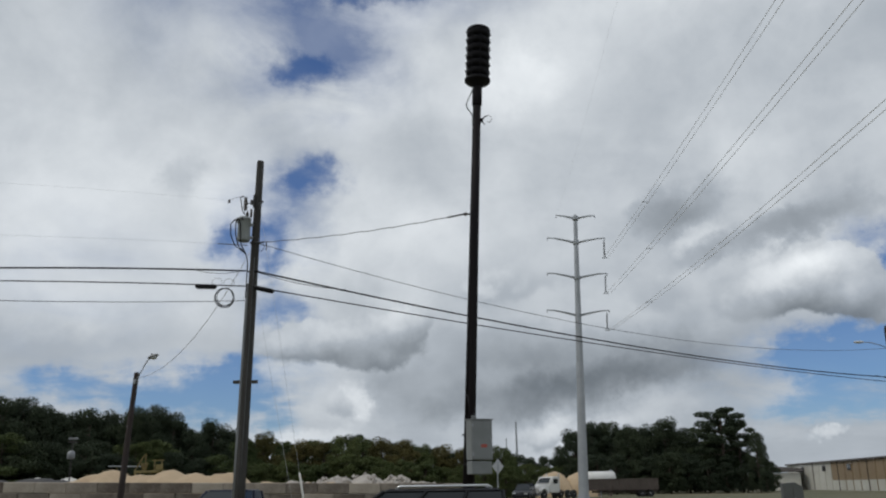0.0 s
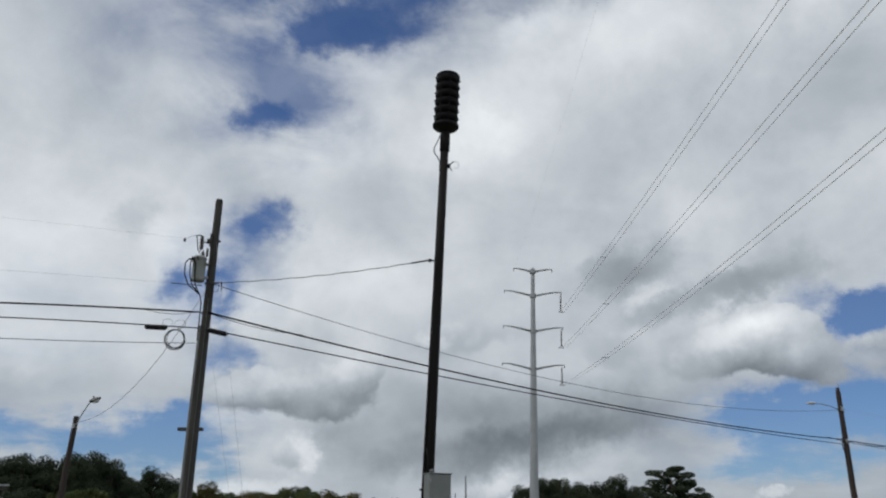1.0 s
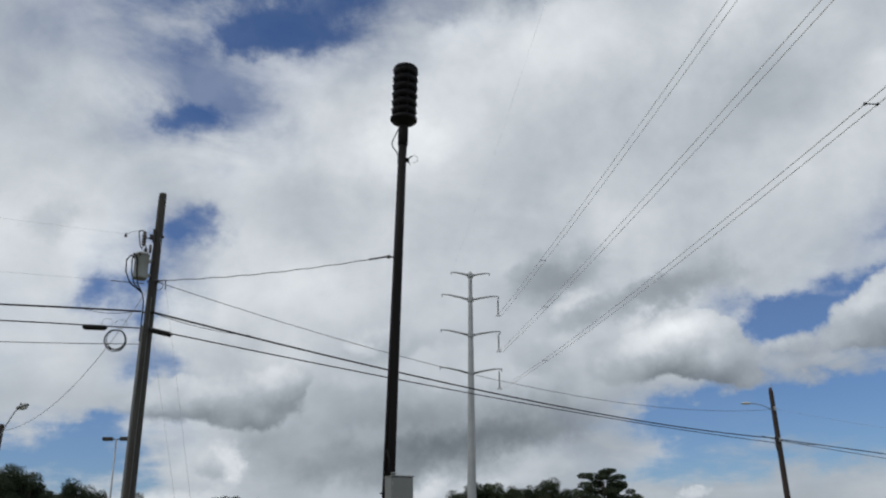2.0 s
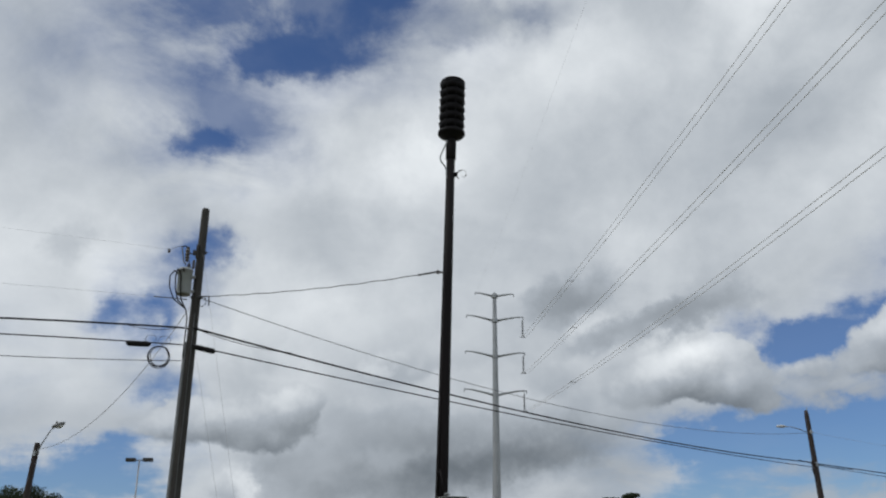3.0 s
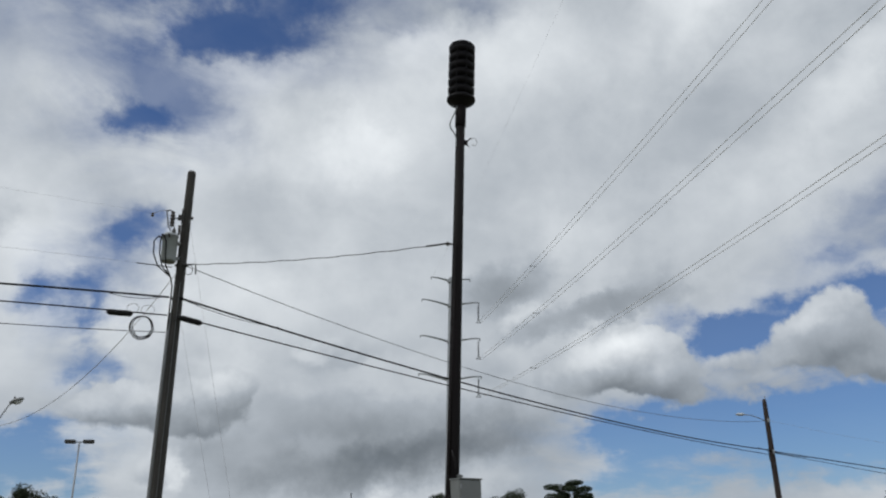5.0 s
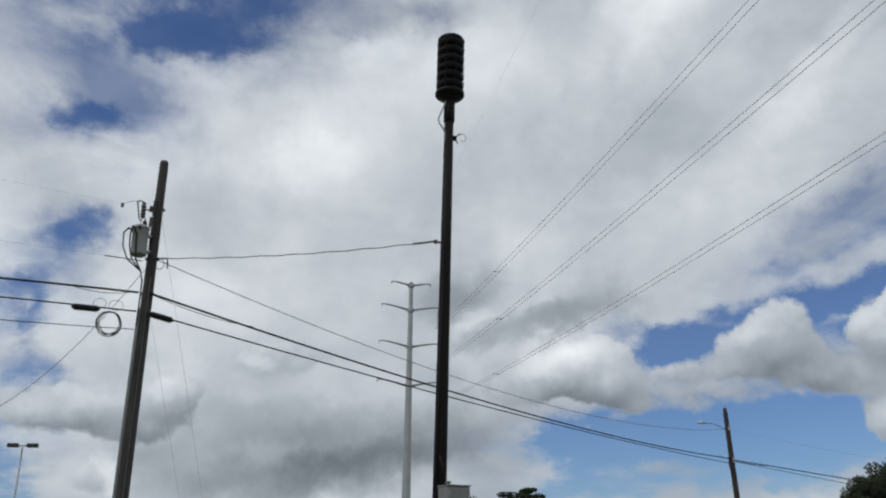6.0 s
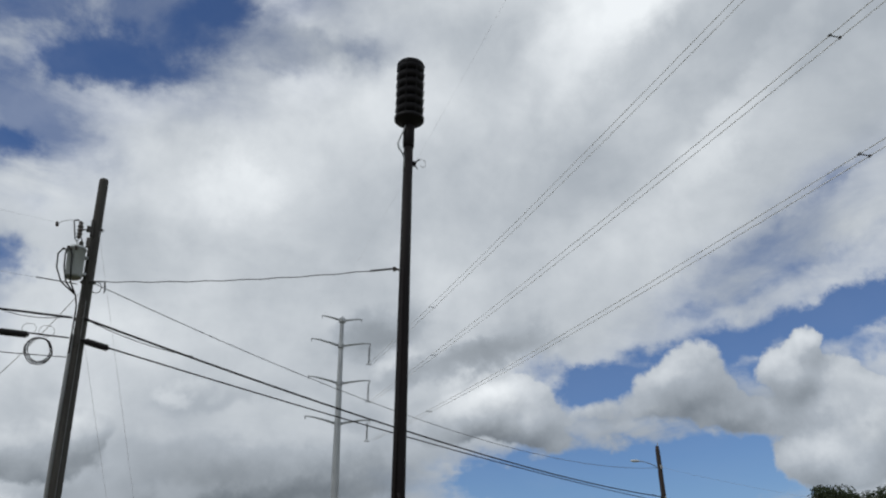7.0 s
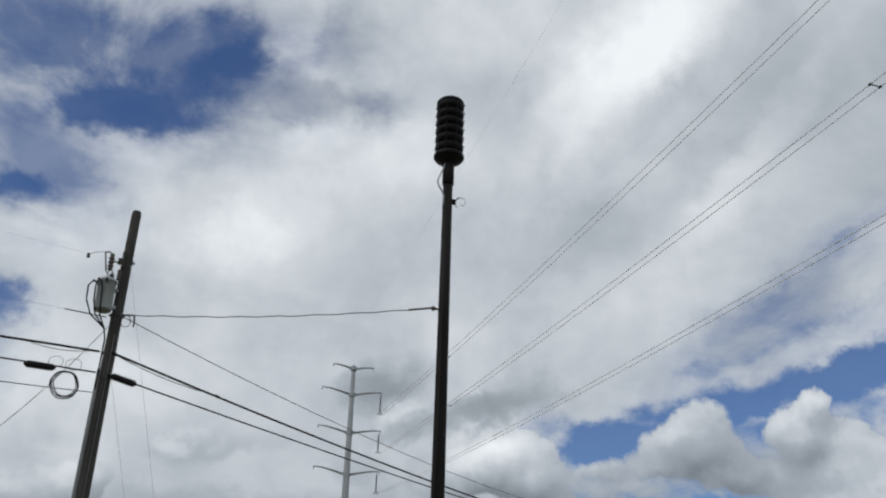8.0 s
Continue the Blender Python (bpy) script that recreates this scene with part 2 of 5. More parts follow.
# heaped clouds: white where they face up, grey below
lit = wmath("MULTIPLY_ADD", wmath("SUBTRACT", chain["puff"], chain["above"]), 0.36, 0.49)
lit = wmath("MULTIPLY_ADD", wmath("SUBTRACT", puffs, 0.5), 0.35, lit)
lit = wmath("MULTIPLY_ADD", wmath("SUBTRACT", billow, 0.5), 0.25, lit)
lit = wmath("MULTIPLY_ADD", chain["bright"], 0.6, lit)
tone = wmath("MULTIPLY_ADD", wmath("SUBTRACT", lit, tone), wmath("MULTIPLY", heap, 0.85), tone)
shade = wmath("MULTIPLY", wmath("MULTIPLY_ADD", low, 0.10, chain["dark"]), wmath("MULTIPLY_ADD", puffs, 1.6, 0.2))
tone = wmath("SUBTRACT", tone, wmath("DIVIDE", shade, wmath("MULTIPLY_ADD", shade, 0.7, 1.0)), clamp=True)
tone = wmath("SUBTRACT", tone, wmath("MULTIPLY", gauze, 0.05), clamp=True)
ramp = wn("ShaderNodeValToRGB")
feed(ramp, 0, tone)
ramp.color_ramp.elements[0].position, ramp.color_ramp.elements[0].color = 0.0, (0.155, 0.18, 0.205, 1)
ramp.color_ramp.elements[1].position, ramp.color_ramp.elements[1].color = 1.0, (0.87, 0.91, 0.94, 1)
mid = ramp.color_ramp.elements.new(0.5)
mid.color = (0.405, 0.447, 0.495, 1)
blue = wn("ShaderNodeTexSky")
blue.sky_type, blue.sun_disc = "NISHITA", False
blue.sun_elevation, blue.sun_rotation = radians(SUN_EL), radians(SUN_AZ)
blue.air_density, blue.dust_density, blue.ozone_density = 1.0, 0.1, 3.0
clear = wn("ShaderNodeBackground")
tint = wn("ShaderNodeVectorMath")
tint.operation = "MULTIPLY"
feed(tint, 0, blue.outputs[0])
feed(tint, 1, (0.64, 0.81, 1.10))
feed(clear, 0, tint.outputs[0])
feed(clear, 1, 0.070)
cloud = wn("ShaderNodeBackground")
feed(cloud, 0, ramp.outputs[0])
feed(cloud, 1, 1.0)
both = wn("ShaderNodeMixShader")
feed(both, 0, cover)
feed(both, 1, clear.outputs[0])
feed(both, 2, cloud.outputs[0])
wt.links.new(both.outputs[0], wn("ShaderNodeOutputWorld").inputs[0])

sun_data = bpy.data.lights.new("sun", "SUN")
sun_data.energy, sun_data.angle, sun_data.color = 0.9, radians(12), (1.0, 0.95, 0.87)
sun = new("sun", sun_data)
sun_way = Vector((math.sin(radians(SUN_AZ)) * math.cos(radians(SUN_EL)), math.cos(radians(SUN_AZ)) * math.cos(radians(SUN_EL)), math.sin(radians(SUN_EL))))
sun.matrix_world = look(sun_way * 200, (0, 0, 0))


# ---- materials ----
def material(name, colour, rough=0.7, metal=0.0, second=None, scale=4.0, fine=30.0, bump=0.2, piece=0.0, stretch=(1, 1, 1), depth=0.02, clearcoat=0.0, spec=0.5):
    """Two-scale mottled surface: colour drifts to second with coarse and fine noise; piece: variation from object to object."""
    m = bpy.data.materials.new(name)
    m.use_nodes = True
    t = m.node_tree
    p = t.nodes["Principled BSDF"]
    second = second or tuple(c * 0.7 for c in colour)
    coord = t.nodes.new("ShaderNodeTexCoord")
    mp = t.nodes.new("ShaderNodeMapping")
    mp.inputs["Scale"].default_value = stretch
    t.links.new(coord.outputs["Object"], mp.inputs[0])
    noises = []
    for size, detail in ((scale, 5.0), (fine, 6.0)):
        n = t.nodes.new("ShaderNodeTexNoise")
        n.inputs["Scale"].default_value, n.inputs["Detail"].default_value, n.inputs["Roughness"].default_value = size, detail, 0.62
        t.links.new(mp.outputs[0], n.inputs["Vector"])
        noises.append(n.outputs[0])
    add = t.nodes.new("ShaderNodeMath")
    add.operation = "MULTIPLY_ADD"
    t.links.new(noises[1], add.inputs[0])
    add.inputs[1].default_value = 0.55
    t.links.new(noises[0], add.inputs[2])
    level = add.outputs[0]
    if piece:
        info = t.nodes.new("ShaderNodeObjectInfo")
        more = t.nodes.new("ShaderNodeMath")
        more.operation = "MULTIPLY_ADD"
        t.links.new(info.outputs["Random"], more.inputs[0])
        more.inputs[1].default_value = piece
        t.links.new(level, more.inputs[2])
        level = more.outputs[0]
    rng = t.nodes.new("ShaderNodeMapRange")
    t.links.new(level, rng.inputs[0])
    rng.inputs[1].default_value, rng.inputs[2].default_value = 0.50 + piece * 0.3, 1.05 + piece * 0.7
    mix = t.nodes.new("ShaderNodeMix")
    mix.data_type = "RGBA"
    t.links.new(rng.outputs[0], mix.inputs["Factor"])
    mix.inputs["A"].default_value, mix.inputs["B"].default_value = (*colour, 1), (*second, 1)
    t.links.new(mix.outputs["Result"], p.inputs["Base Color"])
    p.inputs["Roughness"].default_value, p.inputs["Metallic"].default_value = rough, metal
    p.inputs["Coat Weight"].default_value, p.inputs["Specular IOR Level"].default_value = clearcoat, spec
    if bump:
        b = t.nodes.new("ShaderNodeBump")
        b.inputs["Strength"].default_value, b.inputs["Distance"].default_value = bump, depth
        t.links.new(noises[1], b.inputs["Height"])
        t.links.new(b.outputs[0], p.inputs["Normal"])
    return m


def foliage(name, colour, second):
    m = bpy.data.materials.new(name)
    m.use_nodes = True
    t = m.node_tree
    p = t.nodes["Principled BSDF"]
    geo = t.nodes.new("ShaderNodeNewGeometry")
    info = t.nodes.new("ShaderNodeObjectInfo")
    add = t.nodes.new("ShaderNodeMath")
    add.operation = "MULTIPLY_ADD"
    t.links.new(info.outputs["Random"], add.inputs[0])
    add.inputs[1].default_value = 0.6
    half = t.nodes.new("ShaderNodeMath")
    half.operation = "MULTIPLY"
    t.links.new(geo.outputs["Random Per Island"], half.inputs[0])
    half.inputs[1].default_value = 0.5
    t.links.new(half.outputs[0], add.inputs[2])
    mix = t.nodes.new("ShaderNodeMix")
    mix.data_type = "RGBA"
    t.links.new(add.outputs[0], mix.inputs["Factor"])
    mix.inputs["A"].default_value, mix.inputs["B"].default_value = (*colour, 1), (*second, 1)
    t.links.new(mix.outputs["Result"], p.inputs["Base Color"])
    p.inputs["Roughness"].default_value = 0.75
    p.inputs["Specular IOR Level"].default_value = 0.2
    return m


M_GROUND = material("rough_grass_and_dirt", (0.055, 0.075, 0.03), 0.95, 0, (0.16, 0.13, 0.08), 0.05, 1.2, 0.6, depth=0.05)
M_SIREN = material("black_siren_paint", (0.009, 0.009, 0.012), 0.5, 0, (0.014, 0.013, 0.015), 3, 40, 0.1, spec=0.15)
# siren black made darker: shade between the horn rings put into the colour
M_SIREN_GAP = material("siren_throat_shaded_black", (0.004, 0.004, 0.005), 0.8, 0, (0.003, 0.003, 0.004), 3, 40, 0.1, spec=0.05)
M_STEEL_POLE = material("dark_brown_pole_coating", (0.009, 0.008, 0.009), 0.6, 0, (0.015, 0.012, 0.013), 1.5, 30, 0.15, stretch=(4, 4, 0.6), spec=0.12)
M_WOOD = material("weathered_pole_wood", (0.068, 0.065, 0.060), 0.9, 0, (0.028, 0.026, 0.024), 2.5, 28, 0.6, stretch=(6, 6, 0.35))
M_WOOD_BROWN = material("brown_pole_wood", (0.052, 0.038, 0.035), 0.9, 0, (0.028, 0.021, 0.02), 2.5, 28, 0.6, stretch=(6, 6, 0.35))
M_GALV = material("galvanised_steel", (0.40, 0.42, 0.44), 0.5, 0.35, (0.30, 0.32, 0.34), 1.2, 25, 0.08)
M_TANK = material("pale_grey_transformer_paint", (0.33, 0.36, 0.355), 0.5, 0, (0.24, 0.26, 0.26), 2.0, 35, 0.06)
M_CABINET = material("grey_cabinet_paint", (0.24, 0.255, 0.255), 0.5, 0.1, (0.17, 0.18, 0.18), 1.5, 25, 0.08)
M_CABLE = material("black_cable_sheath", (0.012, 0.012, 0.013), 0.55, 0, (0.03, 0.03, 0.03), 1, 20, 0.1, spec=0.06)
M_WIRE = material("oxidised_aluminium_wire", (0.10, 0.105, 0.11), 0.6, 0.4, (0.16, 0.165, 0.17), 0.6, 12, 0.05)
M_FAINT = material("bright_steel_strand", (0.42, 0.43, 0.44), 0.5, 0.3, (0.3, 0.3, 0.31), 0.6, 12, 0.05)
M_CONDUCTOR = material("weathered_conductor_strand", (0.74, 0.745, 0.75), 0.6, 0.1, (0.68, 0.685, 0.69), 0.6, 12, 0.05)
M_PORCELAIN = material("brown_grey_porcelain", (0.06, 0.052, 0.05), 0.3, 0, (0.09, 0.078, 0.072), 4, 30, 0.02)
M_POLYMER = material("grey_polymer_insulator", (0.20, 0.21, 0.22), 0.5, 0, (0.15, 0.155, 0.165), 4, 30, 0.02)
M_WHITE_PLASTIC = material("white_plastic_guard", (0.74, 0.73, 0.70), 0.5, 0, (0.55, 0.54, 0.50), 3, 30, 0.05)
M_U_GUARD = material("grey_plastic_riser_guard", (0.22, 0.23, 0.235), 0.55, 0, (0.14, 0.145, 0.145), 2, 26, 0.08, stretch=(3, 3, 0.5))
M_LAMP_GREY = material("grey_lamp_casting", (0.30, 0.31, 0.32), 0.5, 0.3, (0.2, 0.21, 0.22), 3, 30, 0.05)
M_LAMP_DARK = material("dark_bronze_lamp_housing", (0.03, 0.028, 0.026), 0.5, 0.2, (0.05, 0.046, 0.04), 3, 30, 0.05)
M_LENS = material("milky_lamp_lens", (0.62, 0.64, 0.64), 0.2, 0, (0.5, 0.51, 0.5), 3, 30, 0.0)
M_CONCRETE = material("weathered_concrete_block", (0.40, 0.35, 0.29), 0.95, 0, (0.11, 0.088, 0.072), 0.9, 14, 0.5, piece=0.9)
M_SAND = material("pale_tan_sand", (0.50, 0.385, 0.255), 1.0, 0, (0.38, 0.28, 0.18), 0.35, 5, 0.6, depth=0.06)
M_GRAVEL = material("dark_grey_gravel", (0.045, 0.045, 0.05), 1.0, 0, (0.085, 0.082, 0.08), 0.6, 9, 0.7, depth=0.06)
M_RUBBLE = material("broken_concrete_rubble", (0.50, 0.47, 0.43), 0.95, 0, (0.28, 0.25, 0.22), 0.8, 12, 0.5)
M_TARP = material("white_sheeting", (0.70, 0.69, 0.66), 0.7, 0, (0.5, 0.48, 0.44), 0.8, 10, 0.3)
M_YELLOW = material("faded_yellow_machine_paint", (0.27, 0.21, 0.06), 0.7, 0, (0.13, 0.10, 0.05), 1.5, 20, 0.1)
M_WHITE_METAL = material("white_sheet_metal", (0.66, 0.66, 0.61), 0.55, 0, (0.48, 0.47, 0.42), 0.25, 4, 0.1, piece=0.2)
M_TAN_METAL = material("tan_sheet_metal", (0.33, 0.25, 0.16), 0.6, 0, (0.25, 0.185, 0.115), 0.25, 4, 0.1, piece=0.2)
M_ROOF = material("dark_metal_roof", (0.11, 0.105, 0.11), 0.6, 0.2, (0.16, 0.14, 0.13), 0.3, 5, 0.1)
M_BOX_DARK = material("grey_green_box_paint", (0.10, 0.105, 0.10), 0.6, 0, (0.07, 0.072, 0.07), 2, 25, 0.08)
M_BARK = material("brown_bark", (0.09, 0.07, 0.052), 0.95, 0, (0.05, 0.038, 0.03), 2, 14, 0.8, stretch=(3, 3, 0.6))
M_CAR_DARK = material("black_car_paint", (0.012, 0.013, 0.016), 0.25, 0.0, (0.016, 0.017, 0.02), 1, 60, 0.0, clearcoat=0.1, spec=0.15)
M_CAR_BLUE = material("dark_blue_car_paint", (0.012, 0.015, 0.035), 0.25, 0.0, (0.016, 0.02, 0.045), 1, 60, 0.0, clearcoat=0.1, spec=0.15)
M_CAR_WHITE = material("white_truck_paint", (0.72, 0.72, 0.70), 0.35, 0, (0.6, 0.59, 0.56), 1, 30, 0.0, clearcoat=0.5)
M_RUST = material("rusty_brown_trailer_paint", (0.12, 0.095, 0.08), 0.8, 0, (0.07, 0.055, 0.048), 0.7, 12, 0.3)
M_RUBBER = material("black_rubber", (0.015, 0.015, 0.015), 0.85, 0, (0.03, 0.03, 0.03), 3, 40, 0.2)
M_CHROME = material("brushed_silver_trim", (0.72, 0.73, 0.75), 0.3, 0.8, (0.6, 0.61, 0.62), 2, 50, 0.02)
M_RED = material("faded_red_sticker", (0.42, 0.08, 0.06), 0.6, 0, (0.3, 0.08, 0.06), 6, 40, 0.0)
M_SIGN_BACK = material("bare_aluminium_sign_back", (0.55, 0.56, 0.57), 0.45, 0.4, (0.42, 0.43, 0.44), 2, 20, 0.03)
M_LEAF_DARK = foliage("dark_oak_leaves", (0.023, 0.035, 0.023), (0.047, 0.062, 0.031))
M_LEAF_GREEN = foliage("mixed_green_leaves", (0.039, 0.062, 0.023), (0.094, 0.111, 0.036))
M_LEAF_GOLD = foliage("yellowing_leaves", (0.055, 0.058, 0.018), (0.12, 0.10, 0.034))
M_NEEDLE = foliage("pine_needles", (0.023, 0.036, 0.023), (0.055, 0.072, 0.034))
M_GLASS = bpy.data.materials.new("dark_window_glass")
M_GLASS.use_nodes = True
gp = M_GLASS.node_tree.nodes["Principled BSDF"]
gp.inputs["Base Color"].default_value, gp.inputs["Roughness"].default_value = (0.02, 0.025, 0.03, 1), 0.06
gp.inputs["Specular IOR Level"].default_value = 0.35


# ---- mesh helpers ----
def finish(name, bm, mat, smooth=False):
    me = bpy.data.meshes.new(name)
    bmesh.ops.recalc_face_normals(bm, faces=bm.faces)
    if smooth:
        for f in bm.faces:
            f.smooth = True
    bm.to_mesh(me)
    bm.free()
    me.materials.append(mat)
    return me


def part(name, bm, mat, parent, label="", smooth=False):
    """Links a bmesh as one mesh object under a thing or part; its coordinates are those of the thing."""
    ob = new(name, finish(name, bm, mat, smooth))
    ob.parent = parent
    return tagged(ob, label) if label else ob


def thing(name, label, category, m=None, group="", kind=""):
    ob = new(name)
    ob.empty_display_size = 0.3
    ob.matrix_basis = m or Matrix()
    return tagged(ob, label, category, group, kind)


def solid(name, bm, mat, label, category, m=None, group="", kind="", smooth=False):
    ob = new(name, finish(name, bm, mat, smooth))
    ob.matrix_basis = m or Matrix()
    return tagged(ob, label, category, group, kind)


def box(bm, centre, size, turn=None, bevel=0.0):
    made = bmesh.ops.create_cube(bm, size=1.0)["verts"]
    bmesh.ops.transform(bm, matrix=Matrix.LocRotScale(centre, turn, size), verts=made)
    if bevel:
        edges = {e for v in made for e in v.link_edges}
        bmesh.ops.bevel(bm, geom=list(edges), offset=bevel, segments=2, affect="EDGES", profile=0.5)
    return bm


def tube(bm, points, radii, sides=10, caps=True):
    """A round bar through the points."""
    pts = [Vector(p) for p in points]
    if isinstance(radii, (int, float)):
        radii = [radii] * len(pts)
    rings, side = [], None
    for k, p in enumerate(pts):
        way = (pts[min(k + 1, len(pts) - 1)] - pts[max(k - 1, 0)]).normalized()
        if side is None:
            side = way.orthogonal().normalized()
        side = (side - way * side.dot(way)).normalized()
        up = way.cross(side)
        rings.append([bm.verts.new(p + (side * math.cos(a) + up * math.sin(a)) * radii[k])
                      for a in (2 * math.pi * j / sides for j in range(sides))])
    for a, b in zip(rings, rings[1:]):
        for j in range(sides):
            bm.faces.new((a[j], a[(j + 1) % sides], b[(j + 1) % sides], b[j]))
    if caps:
        bm.faces.new(rings[0][::-1])
        bm.faces.new(rings[-1])
    return bm


def lathe(bm, profile, centre=(0, 0, 0), sides=24):
    """Profile of (radius, height) turned about the upright axis through centre."""
    c = Vector(centre)
    rings = [[bm.verts.new(c + Vector((r * math.cos(a), r * math.sin(a), z))) for a in (2 * math.pi * j / sides for j in range(sides))]
             for r, z in profile]
    for a, b in zip(rings, rings[1:]):
        for j in range(sides):
            bm.faces.new((a[j], a[(j + 1) % sides], b[(j + 1) % sides], b[j]))
    bm.faces.new(rings[0][::-1])
    bm.faces.new(rings[-1])
    return bm


def extrude_outline(bm, outline, y0, y1, inset=0.0):
    """A side outline of (x, z) drawn out from y0 to y1."""
    a = [bm.verts.new((x, y0, z)) for x, z in outline]
    b = [bm.verts.new((x, y1, z)) for x, z in outline]
    n = len(outline)
    for j in range(n):
        bm.faces.new((a[j], a[(j + 1) % n], b[(j + 1) % n], b[j]))
    bm.faces.new(a)
    bm.faces.new(b[::-1])
    return bm


def hang(a, b, sag, count=28):
    a, b = Vector(a), Vector(b)
    return [a.lerp(b, k / count) - Vector((0, 0, 4 * sag * (k / count) * (1 - k / count))) for k in range(count + 1)]


def B():
    return bmesh.new()


# ---- ground ----
g = B()
bmesh.ops.create_grid(g, x_segments=60, y_segments=60, size=2200)
for v in g.verts:
    far = max(0.0, v.co.length - 400) / 1800
    v.co.z = 6.0 * far * noise.noise(v.co * 0.002)
solid("ground", g, M_GROUND, "flat rough grass and dirt ground reaching the horizon", "ground", pose(0, 300, 0), kind="structure", smooth=True)

# ---- warning siren on its pole ----
SIREN_TOP, SIREN_FOOT = Vector((1.235, 28.0, 17.26)), Vector((0.47, 28.0, 0.0))
axis = (SIREN_TOP - SIREN_FOOT).normalized()
lean = Vector((0, 0, 1)).rotation_difference(axis).to_matrix().to_4x4()


def siren_at(h):
    return SIREN_FOOT + axis * h


L = (SIREN_TOP - SIREN_FOOT).length
siren = thing("warning_siren", "black stacked omnidirectional warning siren on a tall dark steel pole", "siren", Matrix.Translation(SIREN_FOOT) @ lean)
b = tube(B(), [(0, 0, -0.3), (0, 0, 5), (0, 0, 10), (0, 0, L - 2.95)], [0.195, 0.175, 0.155, 0.14], 20)
pole = part("pole", b, M_STEEL_POLE, siren, "dark brown tapered steel pole", True)
HB = L - 2.26
PITCH, R_DISC = 0.306, 0.42
b = lathe(B(), [(0.142, HB - 0.74), (0.17, HB - 0.72), (0.17, HB - 0.06), (0.15, HB - 0.02), (0.15, HB + 0.16)])
part("mounting_collar", b, M_STEEL_POLE, siren, "dark steel collar under the siren", True)
b = lathe(B(), [(0.16, HB), (0.24, HB + 0.05), (0.42, HB + 0.16), (0.455, HB + 0.20), (0.455, HB + 0.27), (0.39, HB + 0.30), (0.3, HB + 0.32)], sides=32)
part("base_flange", b, M_SIREN, siren, "black flared base flange", False)
for k in range(6):
    z = HB + 0.30 + k * PITCH
    b = lathe(B(), [(0.28, z), (0.30, z + 0.08), (0.36, z + 0.11), (0.40, z + 0.15), (R_DISC, z + 0.19), (R_DISC + 0.012, z + 0.265), (0.40, z + 0.29), (0.30, z + 0.30)], sides=32)
    part("horn_ring", b, M_SIREN, siren)
    b = lathe(B(), [(0.31, z + 0.0), (0.33, z + 0.04), (0.31, z + 0.09)], sides=28)
    part("throat_ring", b, M_SIREN_GAP, siren)
b = lathe(B(), [(0.30, L - 0.13), (0.41, L - 0.125), (0.425, L - 0.05), (0.40, L - 0.01), (0.2, L + 0.03), (0.02, L + 0.04)], sides=32)
part("top_cap", b, M_SIREN, siren)
for k in range(8):
    a = 2 * math.pi * k / 8 + 0.2
    x, y = 0.40 * math.cos(a), 0.40 * math.sin(a)
    b = tube(B(), [(x, y, HB + 0.22), (x, y, L - 0.05)], 0.009, 6)
    for j in range(7):
        box(b, (x * 1.1, y * 1.1, HB + 0.27 + j * PITCH - 0.01), (0.04, 0.04, 0.03))
    part("tie_rod", b, M_SIREN, siren)
# feed conduit looping out below the head
b = tube(B(), [(-0.13, -0.08, HB - 0.05), (-0.21, -0.12, HB - 0.30), (-0.33, -0.15, HB - 0.62), (-0.37, -0.15, HB - 0.78), (-0.33, -0.14, HB - 0.90), (-0.20, -0.10, HB - 1.05), (-0.14, -0.08, HB - 1.18), (-0.13, -0.08, HB - 1.5)], 0.024, 8)
part("feed_conduit", b, M_GALV, siren, "grey cable loop below the siren head", True)
AZ = HB - 1.30
b = B()
box(b, (0.17, -0.05, AZ), (0.12, 0.10, 0.14), bevel=0.012)
tube(b, [(0.2, -0.05, AZ), (0.27, -0.08, AZ + 0.12), (0.33, -0.08, AZ + 0.16)], 0.018, 6)
tube(b, [(0.2, -0.05, AZ - 0.05), (0.28, -0.06, AZ - 0.16)], 0.014, 6)
part("antenna_bracket", b, M_STEEL_POLE, siren)
b = tube(B(), [(0.30, -0.08, AZ + 0.10), (0.38, -0.10, AZ + 0.17), (0.48, -0.12, AZ + 0.12), (0.52, -0.12, AZ), (0.46, -0.1, AZ - 0.1), (0.36, -0.08, AZ - 0.06)], 0.009, 6)
part("antenna_loop", b, M_FAINT, siren, "pale thin wire loop", True)
b = tube(B(), [(-0.14, 0, 10.28), (-0.30, 0, 10.31)], 0.03, 8)
lathe(b, [(0.02, -0.05), (0.05, -0.04), (0.05, 0.0), (0.035, 0.01), (0.05, 0.02), (0.05, 0.06), (0.02, 0.07)], (-0.3, 0, 10.28), 10)
part("service_insulator", b, M_PORCELAIN, siren)
b = tube(B(), [(-0.12, -0.155, 3.6), (-0.10, -0.14, 6.5), (-0.09, -0.13, 10.3)], 0.022, 6)
part("riser_conduit", b, M_STEEL_POLE, siren, "", True)
